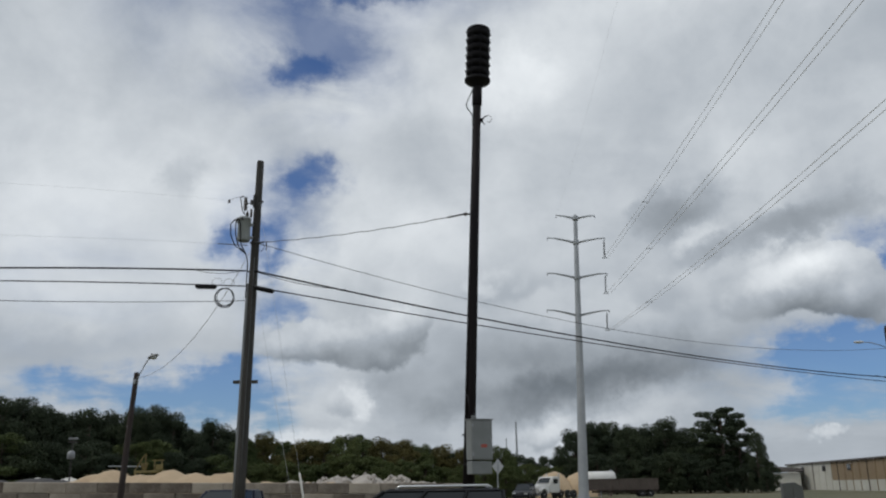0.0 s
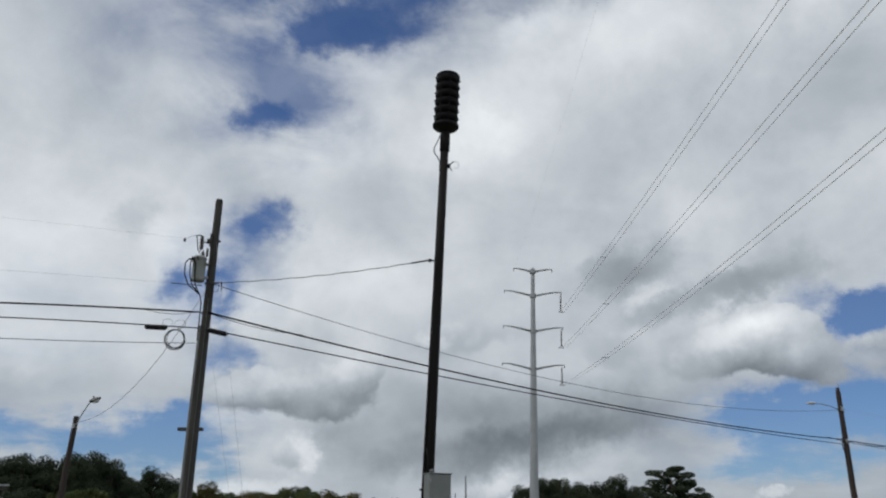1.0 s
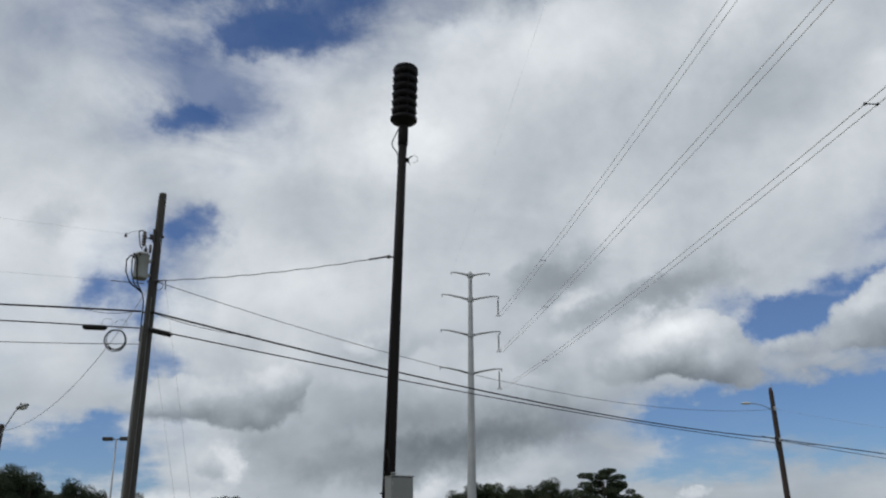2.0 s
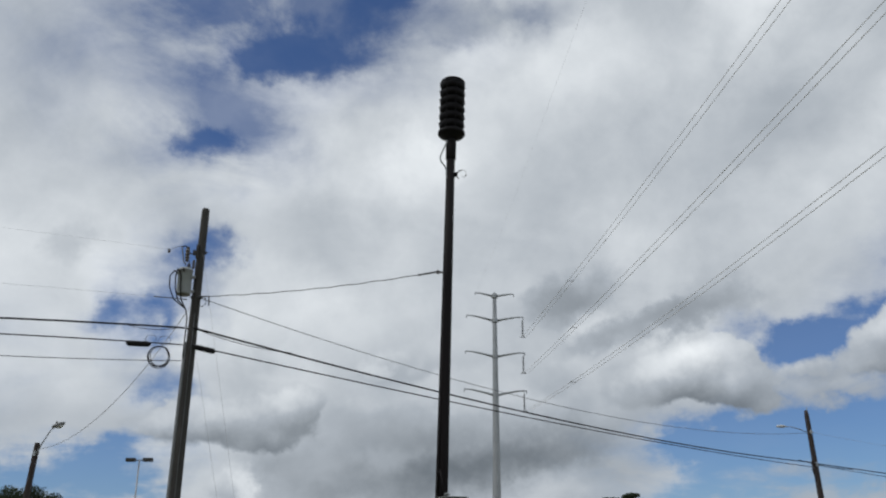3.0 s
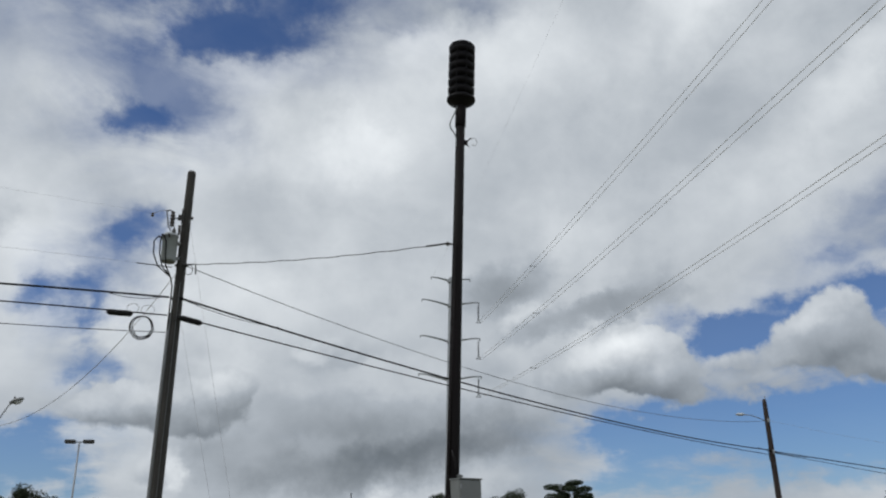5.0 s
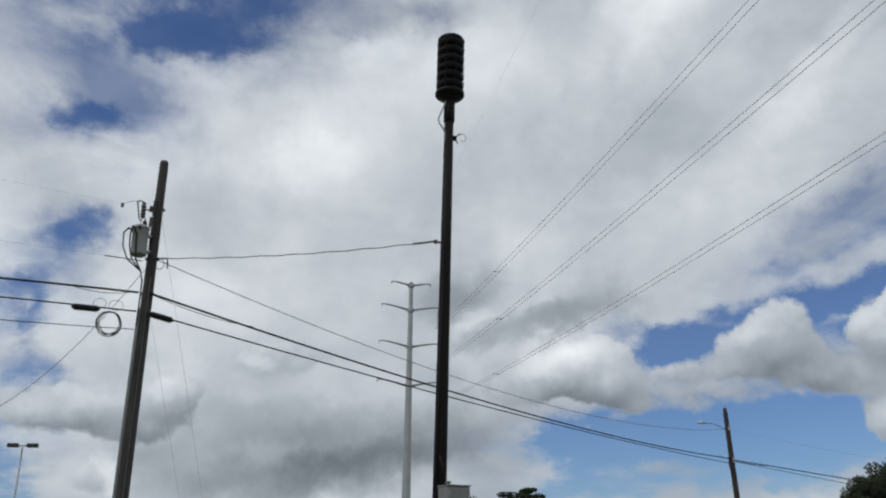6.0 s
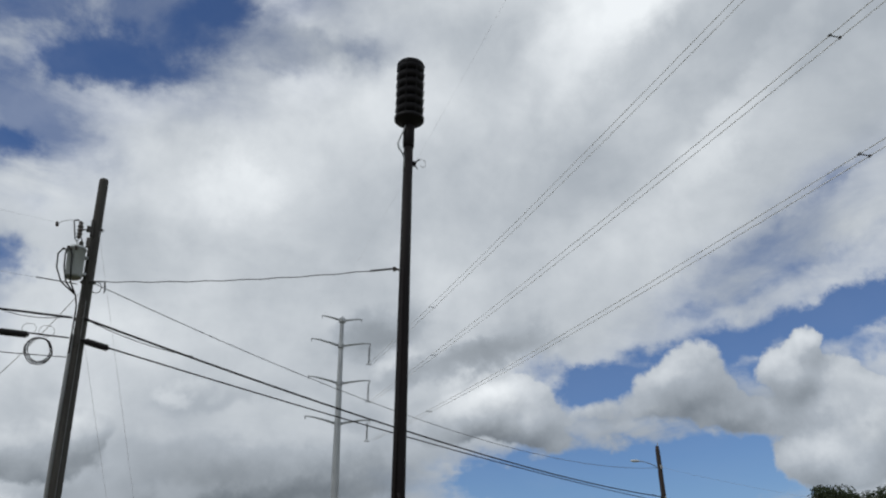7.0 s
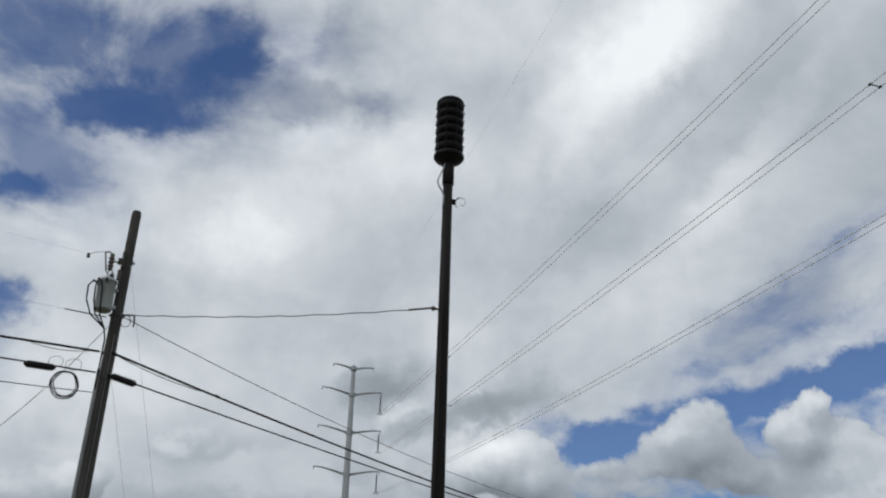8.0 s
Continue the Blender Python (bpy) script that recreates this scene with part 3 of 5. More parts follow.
# control cabinets strapped to the pole
cab_turn = Matrix.Rotation(radians(24), 4, "Z")
cabinet = thing("control_cabinet", "grey steel control cabinet with red sticker strapped to siren pole", "cabinet", Matrix.Translation((0.89, 27.56, -0.07)) @ cab_turn)
part("upper_box", box(B(), (0, 0, 2.92), (0.70, 0.42, 1.20), bevel=0.015), M_CABINET, cabinet)
door = part("door", box(B(), (0.0, -0.225, 2.92), (0.66, 0.03, 1.14), bevel=0.008), M_CABINET, cabinet)
part("latch", box(B(), (0.28, -0.25, 2.9), (0.03, 0.03, 0.14), bevel=0.006), M_GALV, door)
part("sticker", box(B(), (0.05, -0.243, 2.74), (0.2, 0.006, 0.10)), M_RED, door, "small faded red sticker")
for dz in (2.5, 3.34):
    part("hinge", tube(B(), [(-0.325, -0.245, dz - 0.05), (-0.325, -0.245, dz + 0.05)], 0.014, 8), M_GALV, door)
part("lower_box", box(B(), (-0.01, 0.0, 2.10), (0.68, 0.36, 0.38), bevel=0.012), M_CABINET, cabinet)
part("lower_lid", box(B(), (-0.01, -0.19, 2.10), (0.65, 0.02, 0.35), bevel=0.006), M_CABINET, cabinet)
part("rain_lip", box(B(), (0, -0.02, 3.535), (0.74, 0.48, 0.03), bevel=0.006), M_CABINET, cabinet)
part("vent_cap", lathe(B(), [(0.06, 3.55), (0.06, 3.60), (0.10, 3.61), (0.10, 3.64), (0.04, 3.66)], (-0.16, 0.05, 0), 14), M_CABINET, cabinet)
for dz in (2.2, 3.1):
    part("strap", box(B(), (-0.20, 0.32, dz), (0.36, 0.26, 0.05), bevel=0.006), M_STEEL_POLE, cabinet)
b = tube(B(), [(-0.26, 0.04, 3.5), (-0.26, 0.1, 4.0), (-0.27, 0.22, 4.3)], 0.025, 8)
part("conduit", b, M_STEEL_POLE, cabinet, "", True)

# ---- wooden utility pole with transformer ----
UX, UY = -7.62, 31.94


upole = thing("utility_pole", "weathered grey wooden utility pole with a grey riser guard", "utility pole", pose(UX, UY, 0))
rnd = random.Random(3)
pts = [(0.0125 * z, 0, z) for z in (-0.4, 2, 4, 6, 8, 10, 12, 13.9, 14.0)]
b = tube(B(), pts, [0.205, 0.20, 0.19, 0.18, 0.17, 0.158, 0.145, 0.137, 0.12], 20)
part("shaft", b, M_WOOD, upole, "", True)
b = tube(B(), [(0.0125 * z - 0.175, -0.09, z) for z in (0, 3, 6, 9.0)], [0.06, 0.06, 0.058, 0.05], 10)
part("riser_guard", b, M_U_GUARD, upole, "pale grey plastic riser guard", True)
b = tube(B(), [(0.0125 * z + 0.05, -0.18, z) for z in (0, 4, 8, 10)], 0.012, 6)
part("ground_wire", b, M_WIRE, upole, "", True)
for z in (8.84, 9.49, 10.62, 12.3):
    b = tube(B(), [(0.0125 * z - 0.22, 0, z), (0.0125 * z + 0.22, 0, z)], 0.018, 8)
    box(b, (0.0125 * z + 0.17, 0, z), (0.03, 0.09, 0.09))
    box(b, (0.0125 * z - 0.17, 0, z), (0.03, 0.09, 0.09))
    part("through_bolt", b, M_LAMP_DARK, upole)
b = B()
box(b, (0.0125 * 8.84, -0.17, 8.84), (0.10, 0.08, 0.28), bevel=0.01)
part("cable_clamp", b, M_LAMP_DARK, upole)

transformer = thing("pole_transformer", "pale grey cylindrical pole transformer with bushings", "transformer", pose(-7.87, 31.62, 10.60))
b = lathe(B(), [(0.20, 0.0), (0.235, 0.02), (0.24, 0.06), (0.24, 0.88), (0.255, 0.89), (0.255, 0.92), (0.20, 0.97), (0.05, 0.99)], sides=28)
tank = part("tank", b, M_TANK, transformer, "", True)
part("lid_band", lathe(B(), [(0.25, 0.86), (0.268, 0.87), (0.268, 0.90), (0.25, 0.91)], sides=28), M_GALV, transformer)
for a in (200, 235, 270):
    x, y = 0.24 * math.cos(radians(a)), 0.24 * math.sin(radians(a))
    b = tube(B(), [(x, y, 0.80), (x * 1.55, y * 1.55, 0.83)], [0.035, 0.025], 8)
    lathe(b, [(0.02, -0.02), (0.042, -0.01), (0.042, 0.02), (0.02, 0.03)], (x * 1.5, y * 1.5, 0.83), 8)
    part("low_voltage_bushing", b, M_PORCELAIN, transformer)
b = lathe(B(), [(0.04, 0.96), (0.075, 1.0), (0.045, 1.03), (0.075, 1.07), (0.045, 1.1), (0.07, 1.14), (0.03, 1.18), (0.015, 1.26)], (0.08, 0.06, 0), 12)
part("high_voltage_bushing", b, M_PORCELAIN, transformer)
part("lightning_arrester", lathe(B(), [(0.03, 0.8), (0.055, 0.84), (0.035, 0.88), (0.055, 0.92), (0.035, 0.96), (0.055, 1.0), (0.035, 1.04), (0.05, 1.1), (0.01, 1.14)], (0.26, -0.05, 0.15), 10), M_PORCELAIN, transformer)
for z in (0.2, 0.72):
    part("hanger_bracket", box(B(), (0.22, 0.2, z), (0.2, 0.14, 0.08), bevel=0.008), M_GALV, transformer)
for a in (30, 210):
    part("lifting_lug", box(B(), (0.25 * math.cos(radians(a)), 0.25 * math.sin(radians(a)), 0.74), (0.05, 0.05, 0.09), bevel=0.006), M_TANK, transformer)
for k, (sx, low) in enumerate(((-0.33, 0.35), (-0.24, 0.28), (-0.16, 0.3))):
    b = tube(B(), [(sx, -0.2, 0.82), (sx - 0.12 + 0.1 * k, -0.26, 0.62), (sx - 0.10 + 0.1 * k, -0.26, 0.2), (sx + 0.06 + 0.04 * k, -0.2, -0.2), (0.14, -0.06, -0.52), (0.20, 0.02, -0.8), (0.19, 0.05, -1.5), (0.18, 0.06, -2.2)], 0.022, 7)
    part("secondary_lead", b, M_CABLE, transformer, "black looping secondary lead", True)

cutout = thing("fuse_cutout", "porcelain fuse cutout on a steel bracket above the transformer", "fuse cutout", pose(-7.90, 31.66, 11.70))
b = tube(B(), [(0.34, 0.1, 0.50), (0.16, 0.02, 0.46), (0.08, 0, 0.46)], 0.022, 8)
box(b, (0.33, 0.12, 0.58), (0.08, 0.08, 0.52), bevel=0.006)
box(b, (0.24, 0.08, 0.52), (0.09, 0.06, 0.2), bevel=0.006)
part("bracket", b, M_LAMP_DARK, cutout)
b = lathe(B(), [(0.03, 0.16), (0.06, 0.20), (0.04, 0.25), (0.065, 0.30), (0.04, 0.36), (0.065, 0.42), (0.04, 0.48), (0.065, 0.54), (0.04, 0.60), (0.05, 0.66), (0.03, 0.70)], (0.02, 0, 0), 12)
bmesh.ops.scale(b, vec=(1.35, 1.35, 1.0), verts=b.verts)
part("porcelain_body", b, M_PORCELAIN, cutout)
part("fuse_tube", tube(B(), [(-0.07, -0.05, 0.12), (-0.16, -0.08, 0.66)], 0.022, 8), M_POLYMER, cutout)
b = tube(B(), [(0.02, 0, 0.68), (-0.06, -0.03, 0.73), (-0.17, -0.08, 0.68)], 0.02, 8)
part("top_contact", b, M_CABLE, cutout)
b = tube(B(), [(-0.07, -0.05, 0.12), (0.0, 0, 0.08), (0.03, 0, 0.18)], 0.018, 8)
part("lower_hinge", b, M_GALV, cutout)
part("drop_lead", tube(B(), [(-0.05, -0.04, 0.10), (0.0, -0.03, 0.0), (0.03, -0.02, -0.02)], 0.012, 6), M_CABLE, cutout)

# ---- street lamp on a leaning brown pole ----
lamp = thing("street_lamp", "cobra head street lamp on a leaning brown wooden pole", "street lamp", pose(-15.75, 41.3, 0.12))
b = tube(B(), [(0, 0, -0.3), (0.1, 0, 2), (0.2, 0, 4.5), (0.32, 0, 6.8), (0.325, 0, 6.9)], [0.15, 0.145, 0.13, 0.115, 0.10], 16)
part("pole", b, M_WOOD_BROWN, lamp, "", True)
b = tube(B(), [(0.34, -0.12, 6.35), (0.52, -0.16, 6.75), (0.75, -0.2, 7.2), (0.88, -0.22, 7.42), (0.98, -0.24, 7.52)], [0.028, 0.028, 0.026, 0.025, 0.025], 8)
part("bracket_arm", b, M_LAMP_GREY, lamp, "", True)
b = B()
made = bmesh.ops.create_uvsphere(b, u_segments=16, v_segments=10, radius=1.0)["verts"]
bmesh.ops.transform(b, matrix=pose(1.16, -0.26, 7.62, 0, -18, -10) @ Matrix.Diagonal((0.30, 0.15, 0.10, 1)), verts=made)
head = part("lamp_head", b, M_LAMP_GREY, lamp, "grey cast cobra lamp head", True)
b = B()
made = bmesh.ops.create_uvsphere(b, u_segments=14, v_segments=8, radius=1.0)["verts"]
bmesh.ops.transform(b, matrix=pose(1.22, -0.27, 7.57, 0, -18, -10) @ Matrix.Diagonal((0.17, 0.11, 0.10, 1)), verts=made)
part("lens", b, M_LENS, head, "milky prismatic lens", True)
part("photocell", lathe(B(), [(0.03, 7.68), (0.04, 7.70), (0.04, 7.76), (0.02, 7.78)], (1.08, -0.25, 0), 10), M_LAMP_DARK, head)
b = B()
box(b, (0.30, -0.12, 6.45), (0.1, 0.06, 0.22), bevel=0.008)
tube(b, [(0.36, -0.14, 6.45), (0.47, -0.16, 6.55), (0.5, -0.15, 6.42)], 0.014, 6)
part("wall_bracket", b, M_GALV, lamp)

# ---- twin-head parking lot light ----
plight = thing("parking_lot_light", "twin flat lamp heads on a thin pale pole", "parking light", pose(-24.72, 96.0, 0))
part("pole", tube(B(), [(0, 0, -0.2), (0, 0, 6), (0, 0, 13.3)], [0.12, 0.10, 0.075], 12), M_GALV, plight, "thin pale steel pole", True)
part("crossbar", tube(B(), [(-0.5, 0, 13.28), (0.5, 0, 13.28)], 0.05, 8), M_LAMP_DARK, plight)
for sgn in (-1, 1):
    part("lamp_head", box(B(), (sgn * 0.88, 0, 13.32), (1.0, 0.6, 0.36), bevel=0.05), M_LAMP_DARK, plight)

# ---- floodlight on a pole over the yard ----
flood = thing("yard_floodlight", "white cone yard light on a thin pole with crossarm", "yard light", pose(-32.4, 71.5, 0) @ Matrix.Diagonal((0.72, 0.72, 1.16, 1)))
part("pole", tube(B(), [(0, 0, -0.2), (0, 0, 5.0)], [0.09, 0.07], 10), M_LAMP_DARK, flood)
part("crossarm", box(B(), (0, 0, 4.75), (1.0, 0.09, 0.11), bevel=0.01), M_WOOD, flood)
part("reflector", lathe(B(), [(0.28, 3.55), (0.45, 3.62), (0.40, 4.02), (0.18, 4.15)], (0.05, -0.25, 0), 16), M_LAMP_GREY, flood, "pale flared reflector", True)
part("upper_bar", box(B(), (0, 0, 5.0), (1.1, 0.10, 0.14), bevel=0.01), M_LAMP_GREY, flood)

# ---- steel transmission monopole ----
TX, TY = 13.62, 94.5
tower = thing("transmission_tower", "tall galvanised steel transmission monopole with paired crossarms", "pylon", pose(TX - 0.90, TY, 0, 0, 1.6, 0))
b = tube(B(), [(0, 0, -0.5), (0, 0, 8), (0, 0, 16), (0, 0, 24), (0, 0, 31.6)], [0.56, 0.47, 0.385, 0.30, 0.215], 12)
part("shaft", b, M_GALV, tower, "pale galvanised tapered shaft")
part("base_plate", lathe(B(), [(0.9, 0.0), (0.9, 0.08), (0.66, 0.09), (0.64, 0.5)], sides=16), M_GALV, tower)
part("top_cap", lathe(B(), [(0.27, 31.55), (0.27, 31.65), (0.16, 31.8), (0.12, 32.0), (0.03, 32.05)], sides=12), M_GALV, tower)
for z, reach, rise in ((31.55, 2.25, 0.35), (28.6, 3.3, 0.55), (24.38, 3.4, 0.55), (20.0, 3.5, 0.6)):
    part("arm_bracket", lathe(B(), [(0.25, z - 0.3), (0.36, z - 0.2), (0.36, z + 0.2), (0.25, z + 0.3)], sides=12), M_GALV, tower)
    for sgn in (-1, 1):
        pts = [(sgn * 0.2, 0, z), (sgn * reach * 0.35, 0, z + rise * 0.45), (sgn * reach * 0.75, 0, z + rise * 0.92), (sgn * reach, 0, z + rise)]
        arm = part("crossarm", tube(B(), pts, [0.135, 0.115, 0.085, 0.06], 8), M_GALV, tower, "", True)
        part("arm_tip", box(B(), (sgn * reach, 0, z + rise - 0.14), (0.10, 0.12, 0.34), bevel=0.02), M_GALV, arm)
for z0, z1 in ((28.9, 26.75), (24.7, 22.55), (20.4, 18.3)):
    x = 3.22
    prof = [(0.03, z1 + 0.25)]
    n = 14
    for k in range(n):
        zz = z1 + 0.28 + (z0 - z1 - 0.45) * k / n
        prof += [(0.05, zz), (0.12, zz + 0.03), (0.05, zz + 0.06)]
    prof.append((0.03, z0))
    part("suspension_insulator", lathe(B(), prof, (x, 0, 0), 10), M_POLYMER, tower, "long grey ribbed insulator")
    b = tube(B(), [(x - 0.26, 0, z1), (x, 0, z1 + 0.28), (x + 0.26, 0, z1)], 0.045, 8)
    box(b, (x, 0, z1 + 0.02), (0.62, 0.09, 0.07), bevel=0.01)
    part("yoke_plate", b, M_GALV, tower)
# ---- conductors of the transmission line, in pairs, with spacers ----
span_rows = ((26.7, 0.01238, -0.0323, 0.000368), (22.5, -0.00074, -0.05201, 0.000274), (18.3, 0.00475, -0.06832, 0.000412))


def conductor(z0, k, a, c, offset):
    pts = []
    for j in range(61):
        s = -6 + 136 * j / 60
        s = max(s, 0.0) if j else 0.0
        pts.append((16.84 + k * s + offset, 94.5 - s, z0 + a * s + c * s * s))
    clean = [p for j, p in enumerate(pts) if j == 0 or p != pts[j - 1]]
    return tube(B(), clean, 0.017, 8)


for z0, k, a, c in span_rows:
    for offset in (-0.23, 0.23):
        solid("conductor", conductor(z0, k, a, c, offset), M_CONDUCTOR, "thin grey aluminium conductor of a twin bundle", "power line", group="transmission conductors", smooth=True)
for row, s in ((1, 68.55), (2, 68.15), (2, 20.0), (1, 22.0), (0, 21.0)):
    z0, k, a, c = span_rows[row]
    x, y, z = 16.84 + k * s, 94.5 - s, z0 + a * s + c * s * s
    b = tube(B(), [(-0.23, 0, 0), (0.23, 0, 0)], 0.022, 8)
    for sgn in (-1, 1):
        box(b, (sgn * 0.23, 0, 0), (0.07, 0.14, 0.08), bevel=0.012)
    solid("bundle_spacer", b, M_LAMP_DARK, "dark clamp bar between twin conductors", "spacer", pose(x, y, z), "bundle spacers")
# shield wire from the top arm, passing high overhead
solid("shield_wire", tube(B(), [(11.37 - 0.012 * s, 94.5 - s, 31.7 - 0.03 * s + 0.0007 * s * s) for s in range(0, 121, 4)], 0.0035, 5), M_FAINT,
      "very thin steel shield wire above the conductors", "power line", smooth=True)

# ---- far monopoles of the same line ----
for x, y, h in ((16.7, 290.0, 22.5), (19.0, 420.0, 24.0)):
    far = thing("distant_pylon", "pale far-off steel monopole", "pylon", pose(x, y, 0), "distant pylons")
    part("shaft", tube(B(), [(0, 0, -0.5), (0, 0, h)], [0.6, 0.25], 10), M_GALV, far)
    part("top_cap", lathe(B(), [(0.27, h - 0.05), (0.27, h + 0.1), (0.1, h + 0.3)], sides=10), M_GALV, far)

# ---- brown roadside pole with lamp arm ----
RX, RY = 31.85, 63.63
rpole = thing("roadside_pole", "reddish brown wooden pole with a small street lamp arm", "utility pole", pose(RX, RY, 0))
part("shaft", tube(B(), [(0, 0, -0.3), (0, 0, 4), (0, 0, 8), (0, 0, 12.2), (0, 0, 12.6)], [0.24, 0.22, 0.20, 0.17, 0.12], 16), M_WOOD_BROWN, rpole, "", True)
part("pole_top_pin", tube(B(), [(0.08, 0, 12.3), (0.08, 0, 12.85)], 0.03, 6), M_GALV, rpole)
part("lamp_arm", tube(B(), [(-0.15, 0, 10.95), (-0.8, -0.1, 11.2), (-1.5, -0.2, 11.36), (-2.0, -0.25, 11.36)], 0.03, 8), M_LAMP_GREY, rpole, "", True)
b = B()
made = bmesh.ops.create_uvsphere(b, u_segments=14, v_segments=8, radius=1.0)["verts"]
bmesh.ops.transform(b, matrix=pose(-2.3, -0.28, 11.38) @ Matrix.Diagonal((0.40, 0.18, 0.10, 1)), verts=made)
hd = part("lamp_head", b, M_LENS, rpole, "pale cobra lamp head", True)
for z in (8.65, 11.0):
    b = tube(B(), [(-0.3, 0, z), (0.3, 0, z)], 0.03, 8)
    box(b, (0, -0.22, z), (0.16, 0.1, 0.3), bevel=0.02)
    part("cable_clamp", b, M_GALV, rpole)
part("hanging_lead", tube(B(), [(-0.28, -0.1, 8.9), (-0.34, -0.1, 8.3), (-0.24, -0.1, 7.7), (-0.2, -0.05, 7.4)], 0.03, 6), M_CABLE, rpole, "", True)

# ---- overhead lines between the poles ----
def line(name, pts, radius, mat, label, sides=6):
    return solid(name, tube(B(), pts, radius, sides), mat, label, "overhead cable", group="overhead cables", smooth=True)


def left_run(z0, turn, slope, bend, reach=34, x0=-7.75, y0=31.8):
    return [(x0 - s, y0 + turn * s, z0 + slope * s + bend * s * s) for s in (reach * j / 26 for j in range(27))]


line("telephone_cable", left_run(9.485, -0.213, 0.0003, -0.0024), 0.032, M_CABLE, "thick black telephone cable west of the utility pole")
line("telephone_cable", left_run(8.888, -0.230, 0.0065, -0.0020), 0.022, M_CABLE, "black spliced telephone cable west of the utility pole")
line("thin_cable", left_run(8.33, -0.62, -0.145, 0.0042), 0.012, M_CABLE, "thin dark drop cable west of the utility pole")
line("neutral_wire", left_run(10.50, -0.30, -0.002, -0.002, 30), 0.003, M_FAINT, "pale thin neutral wire west of the utility pole")
line("primary_wire", left_run(12.27, -0.33, 0.012, -0.002, 30, -8.47, 31.6), 0.002, M_FAINT, "hair-thin primary wire ending near the cutout")
line("dead_end_grip", left_run(10.50, -0.30, -0.002, -0.002, 1.05), 0.017, M_WIRE, "twisted dead-end grip on the neutral wire")
line("slack_loop", hang((-7.42, 31.7, 9.44), (-4.3, 34.3, 9.27), 0.13, 16), 0.012, M_CABLE, "thin lashed slack under the thick telephone cable")
line("slack_loop", hang((-7.9, 31.7, 9.46), (-9.6, 31.3, 9.45), 0.12, 12), 0.010, M_CABLE, "thin lashed slack under the thick telephone cable")
solid("dead_end_clamp", lathe(B(), [(0.02, -0.07), (0.05, -0.05), (0.05, 0.0), (0.03, 0.02), (0.05, 0.05), (0.02, 0.08)], sides=10), M_PORCELAIN,
      "small dark clamp hanging on the primary wire", "clamp", pose(-8.50, 31.6, 12.22))
line("jumper_wire", hang((-8.47, 31.6, 12.27), (-7.96, 31.62, 12.40), -0.05, 8), 0.008, M_FAINT, "thin jumper wire to the fuse cutout")
line("telephone_cable", hang((-7.45, 31.75, 9.47), (RX - 0.1, RY - 0.2, 8.75), 0.66, 48), 0.034, M_CABLE, "thick black telephone cable spanning to the roadside pole")
line("telephone_cable", hang((-7.45, 31.75, 8.85), (RX - 0.1, RY - 0.2, 8.40), 0.33, 48), 0.024, M_CABLE, "thinner black telephone cable spanning to the roadside pole")
line("neutral_wire", hang((-7.4, 31.75, 10.58), (RX - 0.1, RY - 0.2, 10.93), 1.54, 48), 0.013, M_WIRE, "grey twisted wire sagging to the roadside pole")
line("service_drop", [p + Vector((0, 0, 0.012 * math.sin(k * 1.3))) for k, p in enumerate(hang((-7.45, 31.75, 10.59), (0.62, 28.0, 10.31), 0.15, 40))], 0.014, M_WIRE, "grey twisted service wire to the siren pole")
grip = hang((-7.45, 31.75, 10.59), (0.62, 28.0, 10.31), 0.15, 40)
line("dead_end_grip", grip[37:], 0.030, M_WIRE, "twisted dead-end grip of the service wire at the siren pole")
line("dead_end_grip", grip[:3], 0.024, M_WIRE, "twisted dead-end grip of the service wire at the utility pole")
line("tail_loop", [(-7.22 + 0.13 * math.cos(q), 31.70, 10.40 + 0.17 * math.sin(q)) for q in (0.35 * k for k in range(21))], 0.010, M_CABLE, "loose tail loop of wire hanging beside the utility pole")
line("tail_loop", [(-7.02, 31.72, 10.62), (-7.00, 31.71, 10.45), (-6.99, 31.70, 10.34), (-7.0, 31.70, 10.26)], 0.022, M_CABLE, "short dark tail hanging from the service wire")
line("lamp_wire", hang((-7.65, 31.85, 10.25), (-15.25, 41.15, 6.74), 1.05, 30), 0.011, M_FAINT, "thin grey wire drooping to the street lamp")
line("telephone_cable", hang((RX + 0.1, RY, 8.70), (RX + 30, RY - 4, 3.4), -0.1, 30), 0.034, M_CABLE, "thick black telephone cable beyond the roadside pole")
line("telephone_cable", hang((RX + 0.1, RY, 8.6), (RX + 30, RY - 4, 3.0), 0.1, 30), 0.02, M_CABLE, "thin black telephone cable beyond the roadside pole")
line("slack_loop", hang((RX - 2.4, RY - 2.2, 8.70), (RX + 2.6, RY - 0.4, 8.22), 0.12, 16), 0.02, M_CABLE, "thin lashed slack across the roadside pole")
line("thin_cable", hang((RX + 0.1, RY, 11.0), (RX + 22, RY - 4, 7.2), 0.4, 24), 0.006, M_FAINT, "thin grey wire beyond the roadside pole")


def splice(a, b_, label):
    a, b_ = Vector(a), Vector(b_)
    d = (b_ - a)
    pts = [a, a + d * 0.05, a + d * 0.10, a + d * 0.9, a + d * 0.95, b_]
    m = tube(B(), pts, [0.03, 0.06, 0.09, 0.09, 0.06, 0.03], 12)
    for k in range(7):
        c = a + d * (0.14 + 0.12 * k)
        tube(m, [c - d * 0.012, c + d * 0.012], 0.10, 12)
    return solid("splice_case", m, M_CABLE, label, "splice case", group="splice cases", smooth=False)


splice((-9.45, 31.15, 8.76), (-8.72, 31.45, 8.80), "black ribbed splice case hanging on the west cable")
splice((-7.36, 31.70, 8.80), (-6.68, 32.0, 8.70), "black ribbed splice case hanging beside the utility pole")
